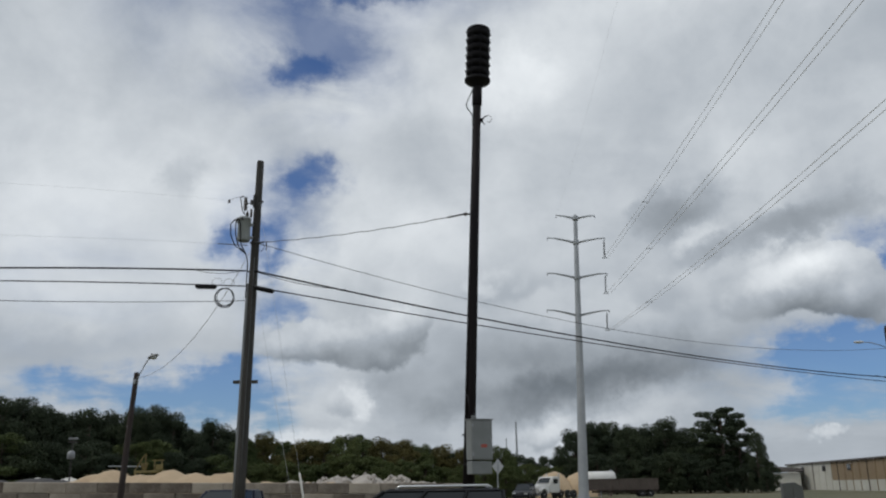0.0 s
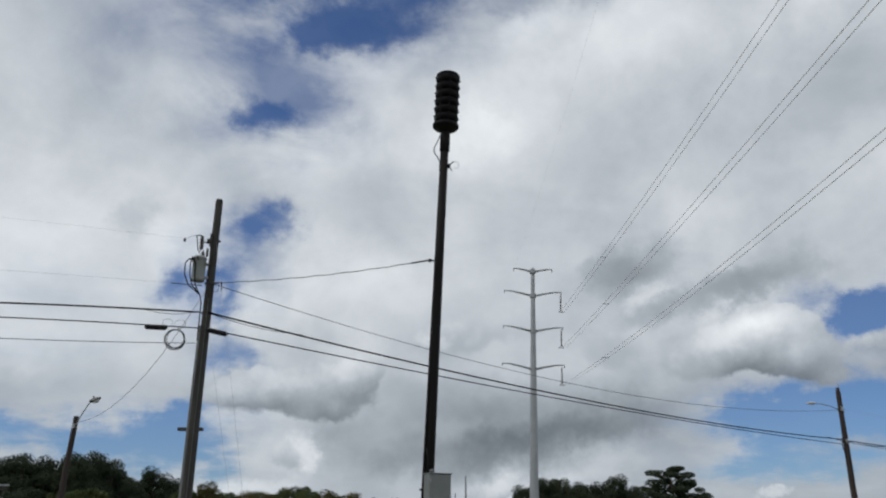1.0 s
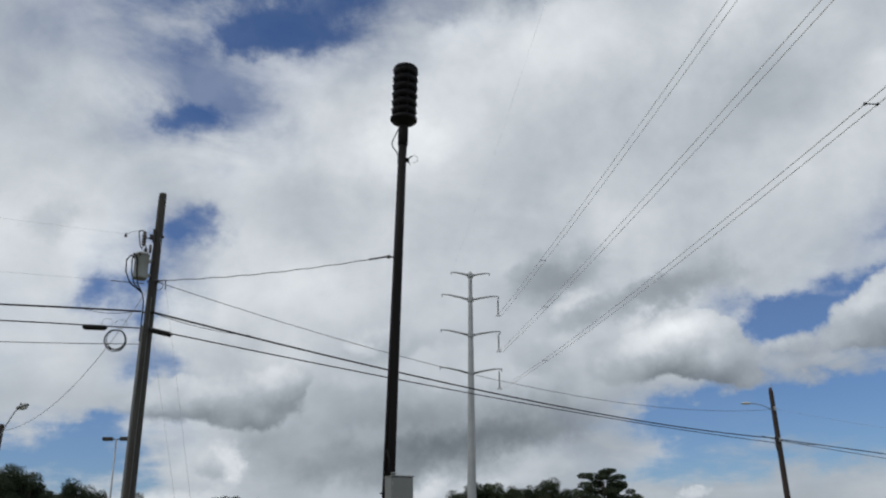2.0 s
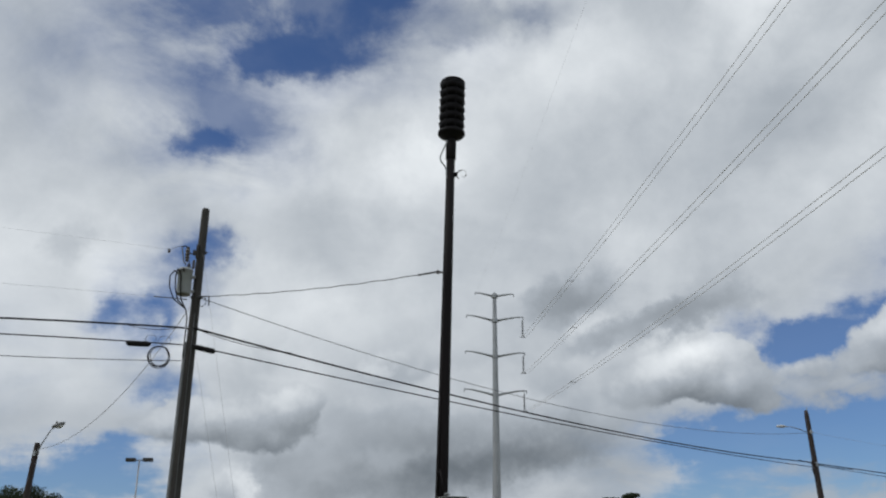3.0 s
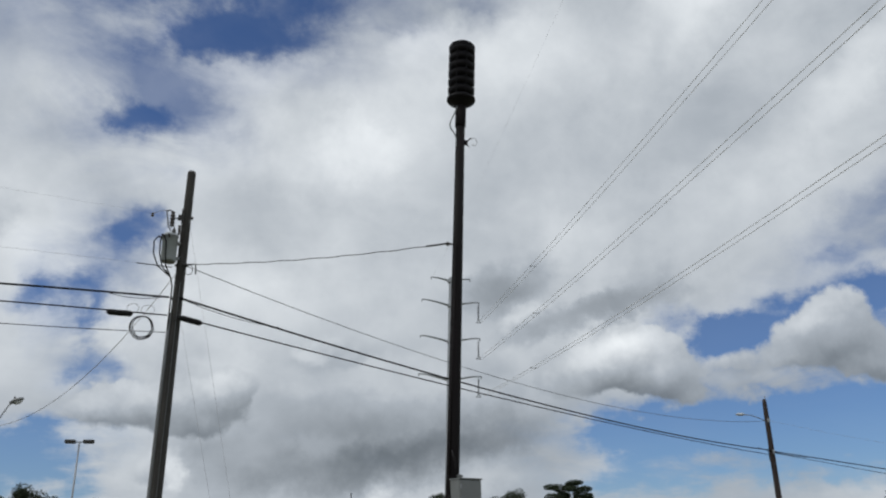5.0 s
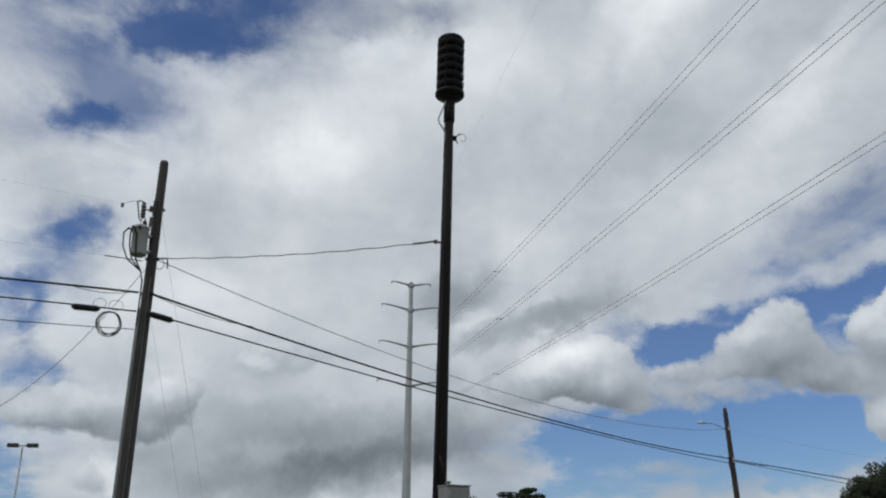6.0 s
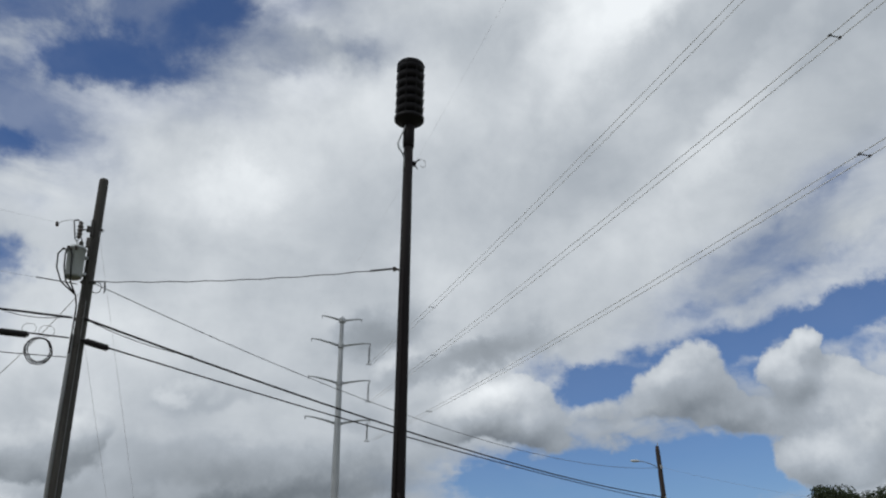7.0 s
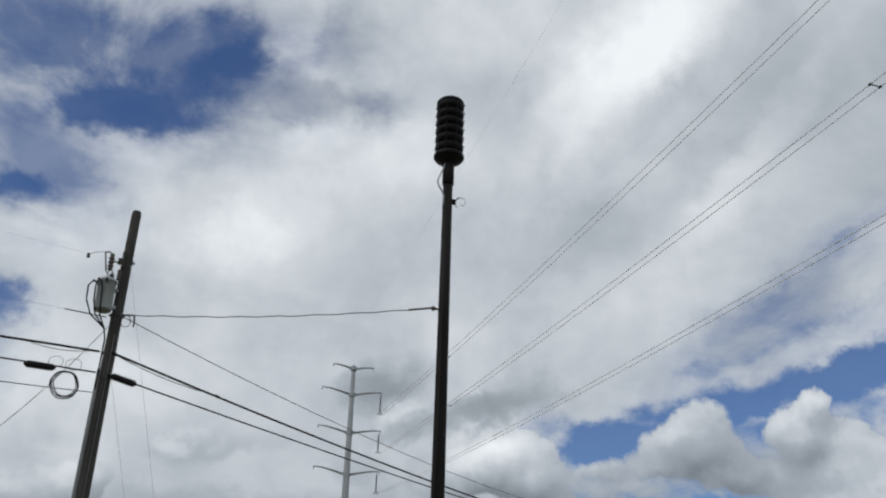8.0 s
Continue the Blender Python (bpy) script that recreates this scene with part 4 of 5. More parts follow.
# slack coil strapped below the cable
b = B()
for ring, (rr, dx, dz) in enumerate(((0.37, 0, 0), (0.34, 0.03, 0.02), (0.385, -0.01, -0.015), (0.35, -0.02, 0.04))):
    pts = [(dx + rr * math.cos(2 * math.pi * j / 30), 0.03 * ring + 0.03 * math.sin(j), dz + rr * 1.05 * math.sin(2 * math.pi * j / 30)) for j in range(31)]
    tube(b, pts, 0.016, 6, False)
coil = solid("cable_coil", b, M_CABLE, "black coil of slack cable strapped under a telephone cable", "cable coil", pose(-8.42, 31.5, 8.40, 0, 0, 20) @ Matrix.Scale(0.92, 4), smooth=True)
b = B()
for cx, rr, cz in ((-8.75, 0.18, 9.0), (-8.3, 0.2, 8.95)):
    tube(b, [(cx + rr * math.cos(2 * math.pi * j / 20), 31.5, cz + rr * 0.8 * math.sin(2 * math.pi * j / 20)) for j in range(21)], 0.007, 5, False)
solid("drop_wire_loop", b, M_WIRE, "thin loose loops of drop wire above the coil", "wire loop", smooth=True)

# down guys with a white guard
for top, foot in (((-7.45, 31.9, 12.55), (-4.54, 29.15, -0.1)), ((-7.45, 31.9, 9.2), (-5.05, 30.0, -0.1))):
    solid("guy_wire", tube(B(), [top, foot], 0.0045, 5), M_FAINT, "thin steel guy wire anchoring the utility pole", "guy wire", group="guy wires")
a, c = Vector((-7.45, 31.9, 12.55)), Vector((-4.54, 29.15, -0.1))
solid("guy_guard", tube(B(), [a.lerp(c, 0.833), a.lerp(c, 0.84), a.lerp(c, 0.995)], [0.02, 0.035, 0.035], 10), M_WHITE_PLASTIC, "white plastic guard sleeve on the guy wire", "guy guard", smooth=True)


# ---- trees ----
def leaf_mesh(name, clumps, leaves, size, seed, mat):
    """Crown: many small leaf blades spread through the given clumps (x, y, z, rx, rz)."""
    r = np.random.RandomState(seed)
    pos, nrm = [], []
    for cx, cy, cz, rx, rz in clumps:
        d = r.normal(size=(leaves, 3))
        d /= np.linalg.norm(d, axis=1)[:, None]
        rad = r.uniform(0.25, 1.0, leaves) ** 0.45
        p = d * rad[:, None] * np.array((rx, rx, rz)) + np.array((cx, cy, cz))
        pos.append(p)
        nrm.append(d + r.normal(size=(leaves, 3)) * 0.7)
    pos, nrm = np.vstack(pos), np.vstack(nrm)
    nrm /= np.linalg.norm(nrm, axis=1)[:, None]
    side = np.cross(nrm, r.normal(size=nrm.shape))
    side /= np.linalg.norm(side, axis=1)[:, None]
    up = np.cross(nrm, side)
    s = r.uniform(0.6, 1.15, len(pos))[:, None] * size
    bend = nrm * s * 0.18
    verts = np.stack([pos - side * s, pos + up * s * 0.8 + bend, pos + side * s, pos - up * s * 0.8 + bend], 1).reshape(-1, 3)
    faces = np.arange(len(verts)).reshape(-1, 4)
    me = bpy.data.meshes.new(name)
    me.from_pydata(verts.tolist(), [], faces.tolist())
    me.materials.append(mat)
    return me


def make_tree(kind, seed, mat, name, label):
    """A tree 12 m high: tapered trunk with limbs, and a crown of leaf clumps round the limbs' ends."""
    r = random.Random(seed)
    tree = thing(name, label, "tree", pose(0, 0, -60))
    b = B()
    clumps = []
    if kind == "pine":
        bend = r.uniform(-0.3, 0.3)
        tube(b, [(0, 0, -0.3), (bend * 0.3, 0, 4), (bend, 0.1, 8), (bend * 1.2, 0.1, 11.6)], [0.27, 0.22, 0.15, 0.05], 9)
        for k in range(17):
            z = 4.6 + 7.0 * (k / 16) ** 0.85
            a = k * 2.4 + r.uniform(-0.4, 0.4)
            reach = (1.2 + 2.6 * math.sin(math.pi * min(1, (z - 3.2) / 10.2))) * r.uniform(0.6, 0.95)
            tip = (bend + reach * math.cos(a), reach * math.sin(a), z + reach * 0.22)
            tube(b, [(bend, 0, z - 0.3), ((bend + tip[0]) / 2, tip[1] / 2, z), tip], [0.07, 0.05, 0.02], 5)
            clumps.append((*tip, r.uniform(0.8, 1.35), r.uniform(0.42, 0.7)))
            if r.random() < 0.85:
                clumps.append((bend + tip[0] * 0.55, tip[1] * 0.55, z + 0.35, r.uniform(0.7, 1.15), r.uniform(0.45, 0.7)))
        clumps.append((bend * 1.2, 0.1, 11.6, 0.9, 0.55))
        leaves, size = 460, 0.115
    else:
        low = 0.5 if kind == "bush" else 1.0
        tube(b, [(0, 0, -0.3), (0.1, 0, 2.5), (r.uniform(-0.4, 0.4), 0.1, 6), (r.uniform(-0.5, 0.5), 0, 10)], [0.30, 0.24, 0.16, 0.05], 9)
        for k in range(46):
            z = low + (11.2 - low) * (k + r.random() * 0.6) / 46
            t = (z - low) / (11.6 - low)
            wide = 3.7 * (0.62 + 0.5 * math.sin(math.pi * min(1.0, t * 0.85 + 0.12))) * (1.0 if t < 0.7 else 1.25 - 0.75 * (t - 0.5) / 0.5)
            a, reach = r.uniform(0, 2 * math.pi), wide * r.uniform(0.35, 0.95)
            tip = (reach * math.cos(a), reach * math.sin(a), z)
            if k % 3 == 0:
                tube(b, [(0, 0, z * 0.7), (tip[0] * 0.5, tip[1] * 0.5, z * 0.88), tip], [0.09, 0.06, 0.02], 5)
            q = r.uniform(0.9, 1.7)
            clumps.append((*tip, q, q * r.uniform(0.6, 0.85)))
        leaves, size = 420, 0.125
    part("trunk", b, M_BARK, tree, "", True)
    crown = new("crown", leaf_mesh("crown", clumps, leaves, size, seed, mat))
    crown.parent = tree
    return tree


oak = [make_tree("oak", 10 + k, M_LEAF_DARK, "oak_tree", "dark green broadleaf tree in a dense woodland edge") for k in range(4)]
green = [make_tree("bush", 20 + k, M_LEAF_GREEN, "scrub_tree", "green scrubby tree behind the stone yard") for k in range(3)]
gold = [make_tree("bush", 30 + k, M_LEAF_GOLD, "scrub_tree", "yellowing scrubby tree behind the stone yard") for k in range(2)]
pine = [make_tree("pine", 40 + k, M_NEEDLE, "pine_tree", "tall dark pine with open layered crown") for k in range(3)]
EX, EY, EZ = 0.6, 0.8, 1.52
trnd = random.Random(77)


def plant(kinds, az, d, el, group, wide=1.0):
    """A tree whose top stands el degrees high at the bearing az, d metres away from the walk's start."""
    h = (EZ + d * math.tan(radians(el))) * 1.05
    x, y = EX + d * math.sin(radians(az)), EY + d * math.cos(radians(az))
    s = h / 12.0
    src = kinds[trnd.randrange(len(kinds))]
    w = s * wide * trnd.uniform(0.9, 1.1)
    m = pose(x, y, 0, 0, 0, trnd.uniform(0, 360)) @ Matrix.Diagonal((w, w, s, 1))
    return tagged(copy_thing(src, m), group=group)


def skyline(az, points):
    for (a0, e0), (a1, e1) in zip(points, points[1:]):
        if a0 <= az <= a1:
            return e0 + (e1 - e0) * (az - a0) / (a1 - a0)
    return points[-1][1]


west = ((-44, 5.3), (-29.5, 5.4), (-28.5, 5.6), (-27.3, 5.1), (-25.4, 4.7), (-24.4, 5.0), (-23.1, 4.7), (-21.6, 4.75), (-20.4, 5.1), (-19.3, 4.8), (-18.4, 4.1), (-18.0, 3.4), (-17.5, 4.0), (-16.8, 4.35), (-15.7, 3.6), (-14.9, 3.2))
az = -43.0
while az < -15.2:
    plant(oak, az, trnd.uniform(136, 144), skyline(az, west) * trnd.uniform(0.95, 1.04), "west woodland", 0.85)
    plant(oak, az + 0.7, trnd.uniform(150, 158), skyline(az + 0.7, west) * trnd.uniform(0.78, 0.96), "west woodland", 1.0)
    plant(green if trnd.random() < 0.4 else oak, az + 0.3, trnd.uniform(124, 130), skyline(az, west) * trnd.uniform(0.45, 0.62), "west woodland", 1.5)
    az += 1.25
scrub = ((-15, 3.1), (-14.2, 3.15), (-12.8, 3.45), (-11.7, 3.2), (-10.2, 3.4), (-9.2, 3.2), (-8.3, 3.65), (-7.2, 3.5), (-6.4, 3.3), (-5.7, 3.0), (-4.5, 3.35), (-3.4, 2.8), (-1.1, 2.65), (2.0, 2.5), (3.0, 1.9))
az = -14.8
while az < 2.6:
    who = gold if (az > -6.5 and trnd.random() < 0.5) or trnd.random() < 0.15 else green
    plant(who, az, trnd.uniform(120, 132), skyline(az, scrub) * trnd.uniform(0.86, 1.06), "scrub belt", 0.95)
    plant(green if trnd.random() < 0.7 else oak, az + 0.5, trnd.uniform(138, 146), skyline(az + 0.5, scrub) * trnd.uniform(0.8, 0.98), "scrub belt", 1.0)
    plant(green, az + 0.2, trnd.uniform(108, 114), skyline(az, scrub) * trnd.uniform(0.45, 0.6), "scrub belt", 1.5)
    az += 1.3
az = 2.6
while az < 7.5:
    plant(oak, az, trnd.uniform(235, 250), 1.65 + 0.35 * trnd.random(), "far trees", 1.0)
    plant(green, az + 0.4, trnd.uniform(215, 225), 1.1 + 0.3 * trnd.random(), "far trees", 1.3)
    az += 0.75
east = ((6.4, 2.3), (6.8, 3.4), (7.6, 3.7), (8.7, 3.95), (10.5, 3.55), (11.6, 3.6), (12.6, 3.9), (13.5, 4.1), (14.1, 3.0), (15.0, 2.7), (16.5, 2.5), (17.6, 1.9), (18.8, 1.4))
az = 7.0
while az < 19:
    plant(oak, az, trnd.uniform(148, 156), skyline(az, east) * trnd.uniform(0.95, 1.03), "east woodland", 0.9)
    plant(oak, az + 0.5, trnd.uniform(160, 168), skyline(az + 0.5, east) * trnd.uniform(0.8, 0.95), "east woodland", 1.0)
    plant(oak, az + 0.2, trnd.uniform(138, 143), skyline(az, east) * trnd.uniform(0.4, 0.55), "east woodland", 1.3)
    az += 1.15
plant([pine[0]], 16.3, 147, 4.15, "east woodland", 1.12)
plant([pine[1]], 17.3, 149, 3.5, "east woodland", 0.9)
plant([pine[2]], 15.3, 150, 3.2, "east woodland", 0.95)
plant(oak, 18.3, 142, 2.9, "east woodland", 0.62)
# trees beyond the roadside pole
for a, d, e in ((33.4, 91, 2.9), (34.4, 91, 3.9), (35.3, 90, 4.5), (36.4, 92, 5.2), (37.6, 92, 5.8), (39, 92, 5.6), (36.5, 99, 4.4), (40.6, 93, 5.5), (42.2, 92, 5.6)):
    plant(oak, a, d, e, "roadside trees", 0.95)
for src in (*oak, *green, *gold, *pine):
    for o in (*src.children_recursive, src):
        bpy.data.objects.remove(o)


# ---- stone yard: block wall, piles, rubble ----
def mound(name, mat, label, x0, x1, y, half, profile, seed, dome=False):
    """A heap with a ridge from x0 to x1; profile(t) gives the ridge's height."""
    bm = B()
    n, m = 70, 22
    grid = []
    for i in range(n + 1):
        row = []
        for j in range(m + 1):
            t, s = i / n, 2 * j / m - 1
            top = profile(t)
            z = top * (max(0.0, 1 - s * s) ** 0.6 if dome else max(0.0, 1 - abs(s) ** 1.25))
            x = x0 + (x1 - x0) * t
            z += min(z, 0.5) * 0.55 * noise.noise(Vector((x * 0.9, s * 3, seed))) + min(z, 0.3) * 0.3 * noise.noise(Vector((x * 3.1, s * 9, seed + 4)))
            row.append(bm.verts.new((x, y + s * half, max(z, -0.05) if 0 < i < n and 0 < j < m else -0.1)))
        grid.append(row)
    for i in range(n):
        for j in range(m):
            bm.faces.new((grid[i][j], grid[i + 1][j], grid[i + 1][j + 1], grid[i][j + 1]))
    return solid(name, bm, mat, label, "pile", group="yard piles", smooth=True)


def peaks(*tops):
    def f(t):
        return max(h * max(0.0, 1 - (abs(t - c) / w) ** 1.6) for c, w, h in tops)
    return f


mound("sand_pile", M_SAND, "pale tan sand heaped in ridges behind the block wall", -28.5, -12.6, 60, 6.5, peaks((0.20, 0.30, 2.6), (0.285, 0.24, 2.95), (0.42, 0.5, 2.6), (0.535, 0.22, 2.9), (0.64, 0.3, 2.62), (0.78, 0.24, 2.72)), 1.0)
mound("sand_pile", M_SAND, "low pale tan sand pile behind the block wall", -15, -7.5, 57, 4, peaks((0.35, 0.8, 1.95), (0.62, 0.7, 1.9), (0.85, 0.5, 1.85)), 2.0)
mound("gravel_pile", M_GRAVEL, "dark grey gravel pile behind the block wall", -46, -23.5, 66, 8, peaks((0.35, 0.6, 2.55), (0.62, 0.5, 2.5), (0.85, 0.3, 2.3)), 3.0)
for x, w in ((-38.2, 1.05), (-35.3, 1.0)):
    b = B()
    pts = [(-w, 0.2, 0), (-w * 0.6, -0.3, 0.26), (0, -0.3, 0.42), (w * 0.5, -0.3, 0.24), (w, 0.1, 0)]
    front = [b.verts.new(p) for p in pts]
    back = [b.verts.new((p[0] * 0.9, p[1] + 1.6, p[2] * 0.8 + 0.3)) for p in pts]
    for j in range(4):
        b.faces.new((front[j], front[j + 1], back[j + 1], back[j]))
    b.faces.new(front)
    b.faces.new(back[::-1])
    solid("covered_stack", b, M_TARP, "white sheeting over a stack behind the gravel", "covered stack", pose(x, 76.5, 2.18), "covered stacks")
    solid("stack_base", box(B(), (0, 0.6, 1.08), (1.9 * w, 1.3, 2.2), bevel=0.03), M_RUST, "dark stacked material under white sheeting", "stack", pose(x, 76.5, 0), "covered stacks")
RUBBLE = peaks((0.12, 0.3, 1.95), (0.32, 0.35, 2.15), (0.5, 0.3, 2.38), (0.7, 0.3, 2.15), (0.86, 0.2, 1.8))
mound("rubble_pile", M_RUBBLE, "heap of broken pale concrete behind the block wall", -12.6, -0.6, 60, 5, RUBBLE, 5.0)
rr = random.Random(9)
b = B()
for k in range(420):
    t = rr.random()
    x = -12.4 + 11.6 * t
    s = rr.uniform(-0.95, 0.2)
    z = RUBBLE(t) * (1 - abs(s) ** 1.25)
    q = rr.uniform(0.10, 0.30)
    box(b, (x, 60 + s * 5, z + q * 0.2), (q * rr.uniform(0.8, 2.0), q * rr.uniform(0.8, 1.6), q * rr.uniform(0.5, 1.0)), Euler((rr.uniform(-1, 1), rr.uniform(-1, 1), rr.uniform(0, 3))))
solid("concrete_rubble", b, M_RUBBLE, "broken pale concrete lumps scattered over the heap", "rubble", kind="stuff")

# screening machine standing behind the sand
machine = thing("screening_machine", "faded yellow screening machine with conveyor behind sand pile", "machine", pose(-30.5, 84.0, 0))
for x, y in ((-1.1, -0.6), (1.1, -0.6), (-1.1, 0.6), (1.1, 0.6)):
    part("leg", box(B(), (x, y, 1.6), (0.14, 0.14, 3.3), bevel=0.01), M_YELLOW, machine)
part("deck", box(B(), (0.1, 0, 3.3), (2.7, 1.3, 0.22), bevel=0.03), M_YELLOW, machine)
part("hopper", lathe(B(), [(0.2, 3.45), (0.3, 3.8), (0.38, 4.1), (0.34, 4.12)], (-0.5, 0, 0), 4), M_YELLOW, machine)
for x in (0.5, 1.2):
    part("upright", box(B(), (x, 0, 3.85), (0.10, 0.10, 1.0), bevel=0.01), M_YELLOW, machine)
part("top_rail", box(B(), (0.85, 0, 4.38), (1.2, 0.09, 0.09), bevel=0.01), M_YELLOW, machine)
part("brace", tube(B(), [(-1.2, -0.5, 3.4), (-0.35, -0.5, 4.9)], 0.07, 6), M_YELLOW, machine)
part("mast", tube(B(), [(-0.3, -0.3, 3.4), (-0.3, -0.3, 5.0)], 0.06, 6), M_YELLOW, machine)
part("conveyor", box(B(), (-2.4, 0, 3.85), (3.2, 0.4, 0.10), Euler((0, 0.02, 0)), bevel=0.02), M_GALV, machine, "pale grey conveyor boom")
part("conveyor_strut", tube(B(), [(-3.2, 0, -0.1), (-3.2, 0, 3.82)], 0.04, 6), M_YELLOW, machine)
part("guard_panel", box(B(), (1.25, -0.72, 3.7), (0.7, 0.05, 0.5), bevel=0.01), M_YELLOW, machine)

# diamond sign seen from behind
sign = thing("road_sign", "diamond road sign seen from its bare metal back", "road sign", pose(2.1, 47.5, -0.05, 0, 0, 35))
part("post", box(B(), (0, 0.05, 1.2), (0.06, 0.04, 2.6), bevel=0.006), M_GALV, sign)
part("plate", box(B(), (0, 0, 2.55), (0.56, 0.012, 0.56), Euler((0, radians(45), 0)), bevel=0.004), M_SIGN_BACK, sign, "bare aluminium diamond plate")
part("stiffener", box(B(), (0, -0.012, 2.55), (0.09, 0.018, 0.6), bevel=0.004), M_GALV, sign)

# pad-mounted box
padbox = thing("utility_box", "dark grey pad-mounted utility box with sloped lid", "utility box", pose(15.18, 41.2, -0.12, 0, 0, -12) @ Matrix.Diagonal((0.85, 0.85, 1, 1)))
b = extrude_outline(B(), [(-0.5, 0.1), (0.5, 0.1), (0.5, 1.42), (0.12, 1.6), (-0.5, 1.55)], -0.45, 0.45)
part("housing", b, M_BOX_DARK, padbox)
part("pad", box(B(), (0, 0, 0.05), (1.3, 1.2, 0.2), bevel=0.02), M_CONCRETE, padbox, "pale concrete pad")
part("door_seam", box(B(), (0, -0.455, 0.8), (0.02, 0.012, 1.2)), M_LAMP_DARK, padbox)
part("padlock_hasp", box(B(), (0.05, -0.465, 0.85), (0.06, 0.03, 0.12), bevel=0.006), M_GALV, padbox)

# ---- warehouse with sheet-metal walls ----
WX0, WY0, WX1, WY1 = 68.0, 186.0, 60.6, 96.0
wdir = Vector((WX1 - WX0, WY1 - WY0, 0))
wlen = wdir.length
wh = thing("warehouse", "long low metal warehouse, white and tan ribbed walls, dark roof edge", "building", Matrix.Translation((WX0, WY0, 0)) @ Matrix.Rotation(math.atan2(wdir.y, wdir.x), 4, "Z"))
H = 5.0
DEEP = 24.0
part("end_wall", box(B(), (0.1, DEEP / 2, H / 2), (0.2, DEEP - 0.3, H)), M_WHITE_METAL, wh)
part("far_end_wall", box(B(), (wlen - 0.1, DEEP / 2, H / 2), (0.2, DEEP - 0.3, H)), M_TAN_METAL, wh)
part("back_wall", box(B(), (wlen / 2, DEEP - 0.1, H / 2), (wlen, 0.2, H)), M_TAN_METAL, wh)
part("roof", extrude_outline(B(), [(-0.3, H + 0.02), (wlen + 0.3, H + 0.02), (wlen + 0.3, H + 0.16), (-0.3, H + 0.16)], -0.35, DEEP + 0.3), M_ROOF, wh)
part("eave_trim", box(B(), (wlen / 2, -0.37, H + 0.02), (wlen + 0.7, 0.06, 0.26), bevel=0.01), M_ROOF, wh, "dark rusty eave trim")
WHITE_END = 29.0


def ribbed(x0, x1, z0, z1, mat, name):
    bm = B()
    box(bm, ((x0 + x1) / 2, 0, (z0 + z1) / 2), (x1 - x0 - 0.03, 0.10, z1 - z0))
    for k in range(4):
        box(bm, (x0 + (x1 - x0) * (k + 0.5) / 4, -0.065, (z0 + z1) / 2), (0.09, 0.05, z1 - z0 - 0.02))
    return part(name, bm, mat, wh)


step = wlen / 26
for k in range(26):
    x0, x1 = k * step, (k + 1) * step
    if x1 <= WHITE_END + 1:
        ribbed(x0, x1, 0, H, M_WHITE_METAL, "wall_panel")
    else:
        ribbed(x0, x1, 1.75, H, M_TAN_METAL, "wall_panel")
        ribbed(x0, x1, 0, 1.74, M_WHITE_METAL, "lower_wall_panel")
    part("downpipe" if k % 4 == 0 else "seam_strip", box(B(), (x1, -0.10, H / 2), (0.16 if k % 4 == 0 else 0.07, 0.12, H), bevel=0.01), M_RUST if k % 4 == 0 else M_TAN_METAL if x1 > WHITE_END else M_WHITE_METAL, wh)
for x in (11, 24, 37):
    win = part("window", box(B(), (x, -0.13, 3.9), (1.7, 0.10, 1.05), bevel=0.02), M_ROOF, wh, "small dark high window")
    part("pane", box(B(), (x, -0.185, 3.9), (1.45, 0.02, 0.82)), M_GLASS, win)
shed = thing("shed", "low white shed with a dark pitched roof beside the warehouse", "shed", pose(61.8, 176, 0, 0, 0, -18))
part("walls", box(B(), (0, 0, 1.6), (9, 7, 3.3)), M_WHITE_METAL, shed)
part("roof", extrude_outline(B(), [(-5, 3.2), (5, 3.6), (4.8, 4.1), (0.5, 4.5), (-5, 3.35)], -4, 4), M_ROOF, shed)
part("door", box(B(), (-2.0, -3.53, 1.1), (1.4, 0.06, 2.2), bevel=0.01), M_ROOF, shed)


# ---- vehicles ----
def wheel(parent, x, y, r=0.34, w=0.22):
    bm = B()
    prof = [(r * 0.6, -w / 2), (r * 0.95, -w / 2), (r, -w * 0.35), (r, w * 0.35), (r * 0.95, w / 2), (r * 0.6, w / 2)]
    lathe(bm, prof, sides=24)
    bmesh.ops.transform(bm, matrix=pose(x, y, r, 90), verts=bm.verts)
    wh_ = part("wheel", bm, M_RUBBER, parent, "black rubber tyre")
    bm = lathe(B(), [(r * 0.58, -w * 0.42), (r * 0.58, w * 0.42), (r * 0.2, w * 0.5)], sides=16)
    bmesh.ops.transform(bm, matrix=pose(x, y, r, 90), verts=bm.verts)
    part("rim", bm, M_CHROME, wh_, "silver rim")


def slab(bm, bottom, top):
    """A solid between two rings of points."""
    a = [bm.verts.new(p) for p in bottom]
    b_ = [bm.verts.new(p) for p in top]
    n = len(a)
    for j in range(n):
        bm.faces.new((a[j], a[(j + 1) % n], b_[(j + 1) % n], b_[j]))
    bm.faces.new(a[::-1])
    bm.faces.new(b_)
    return bm


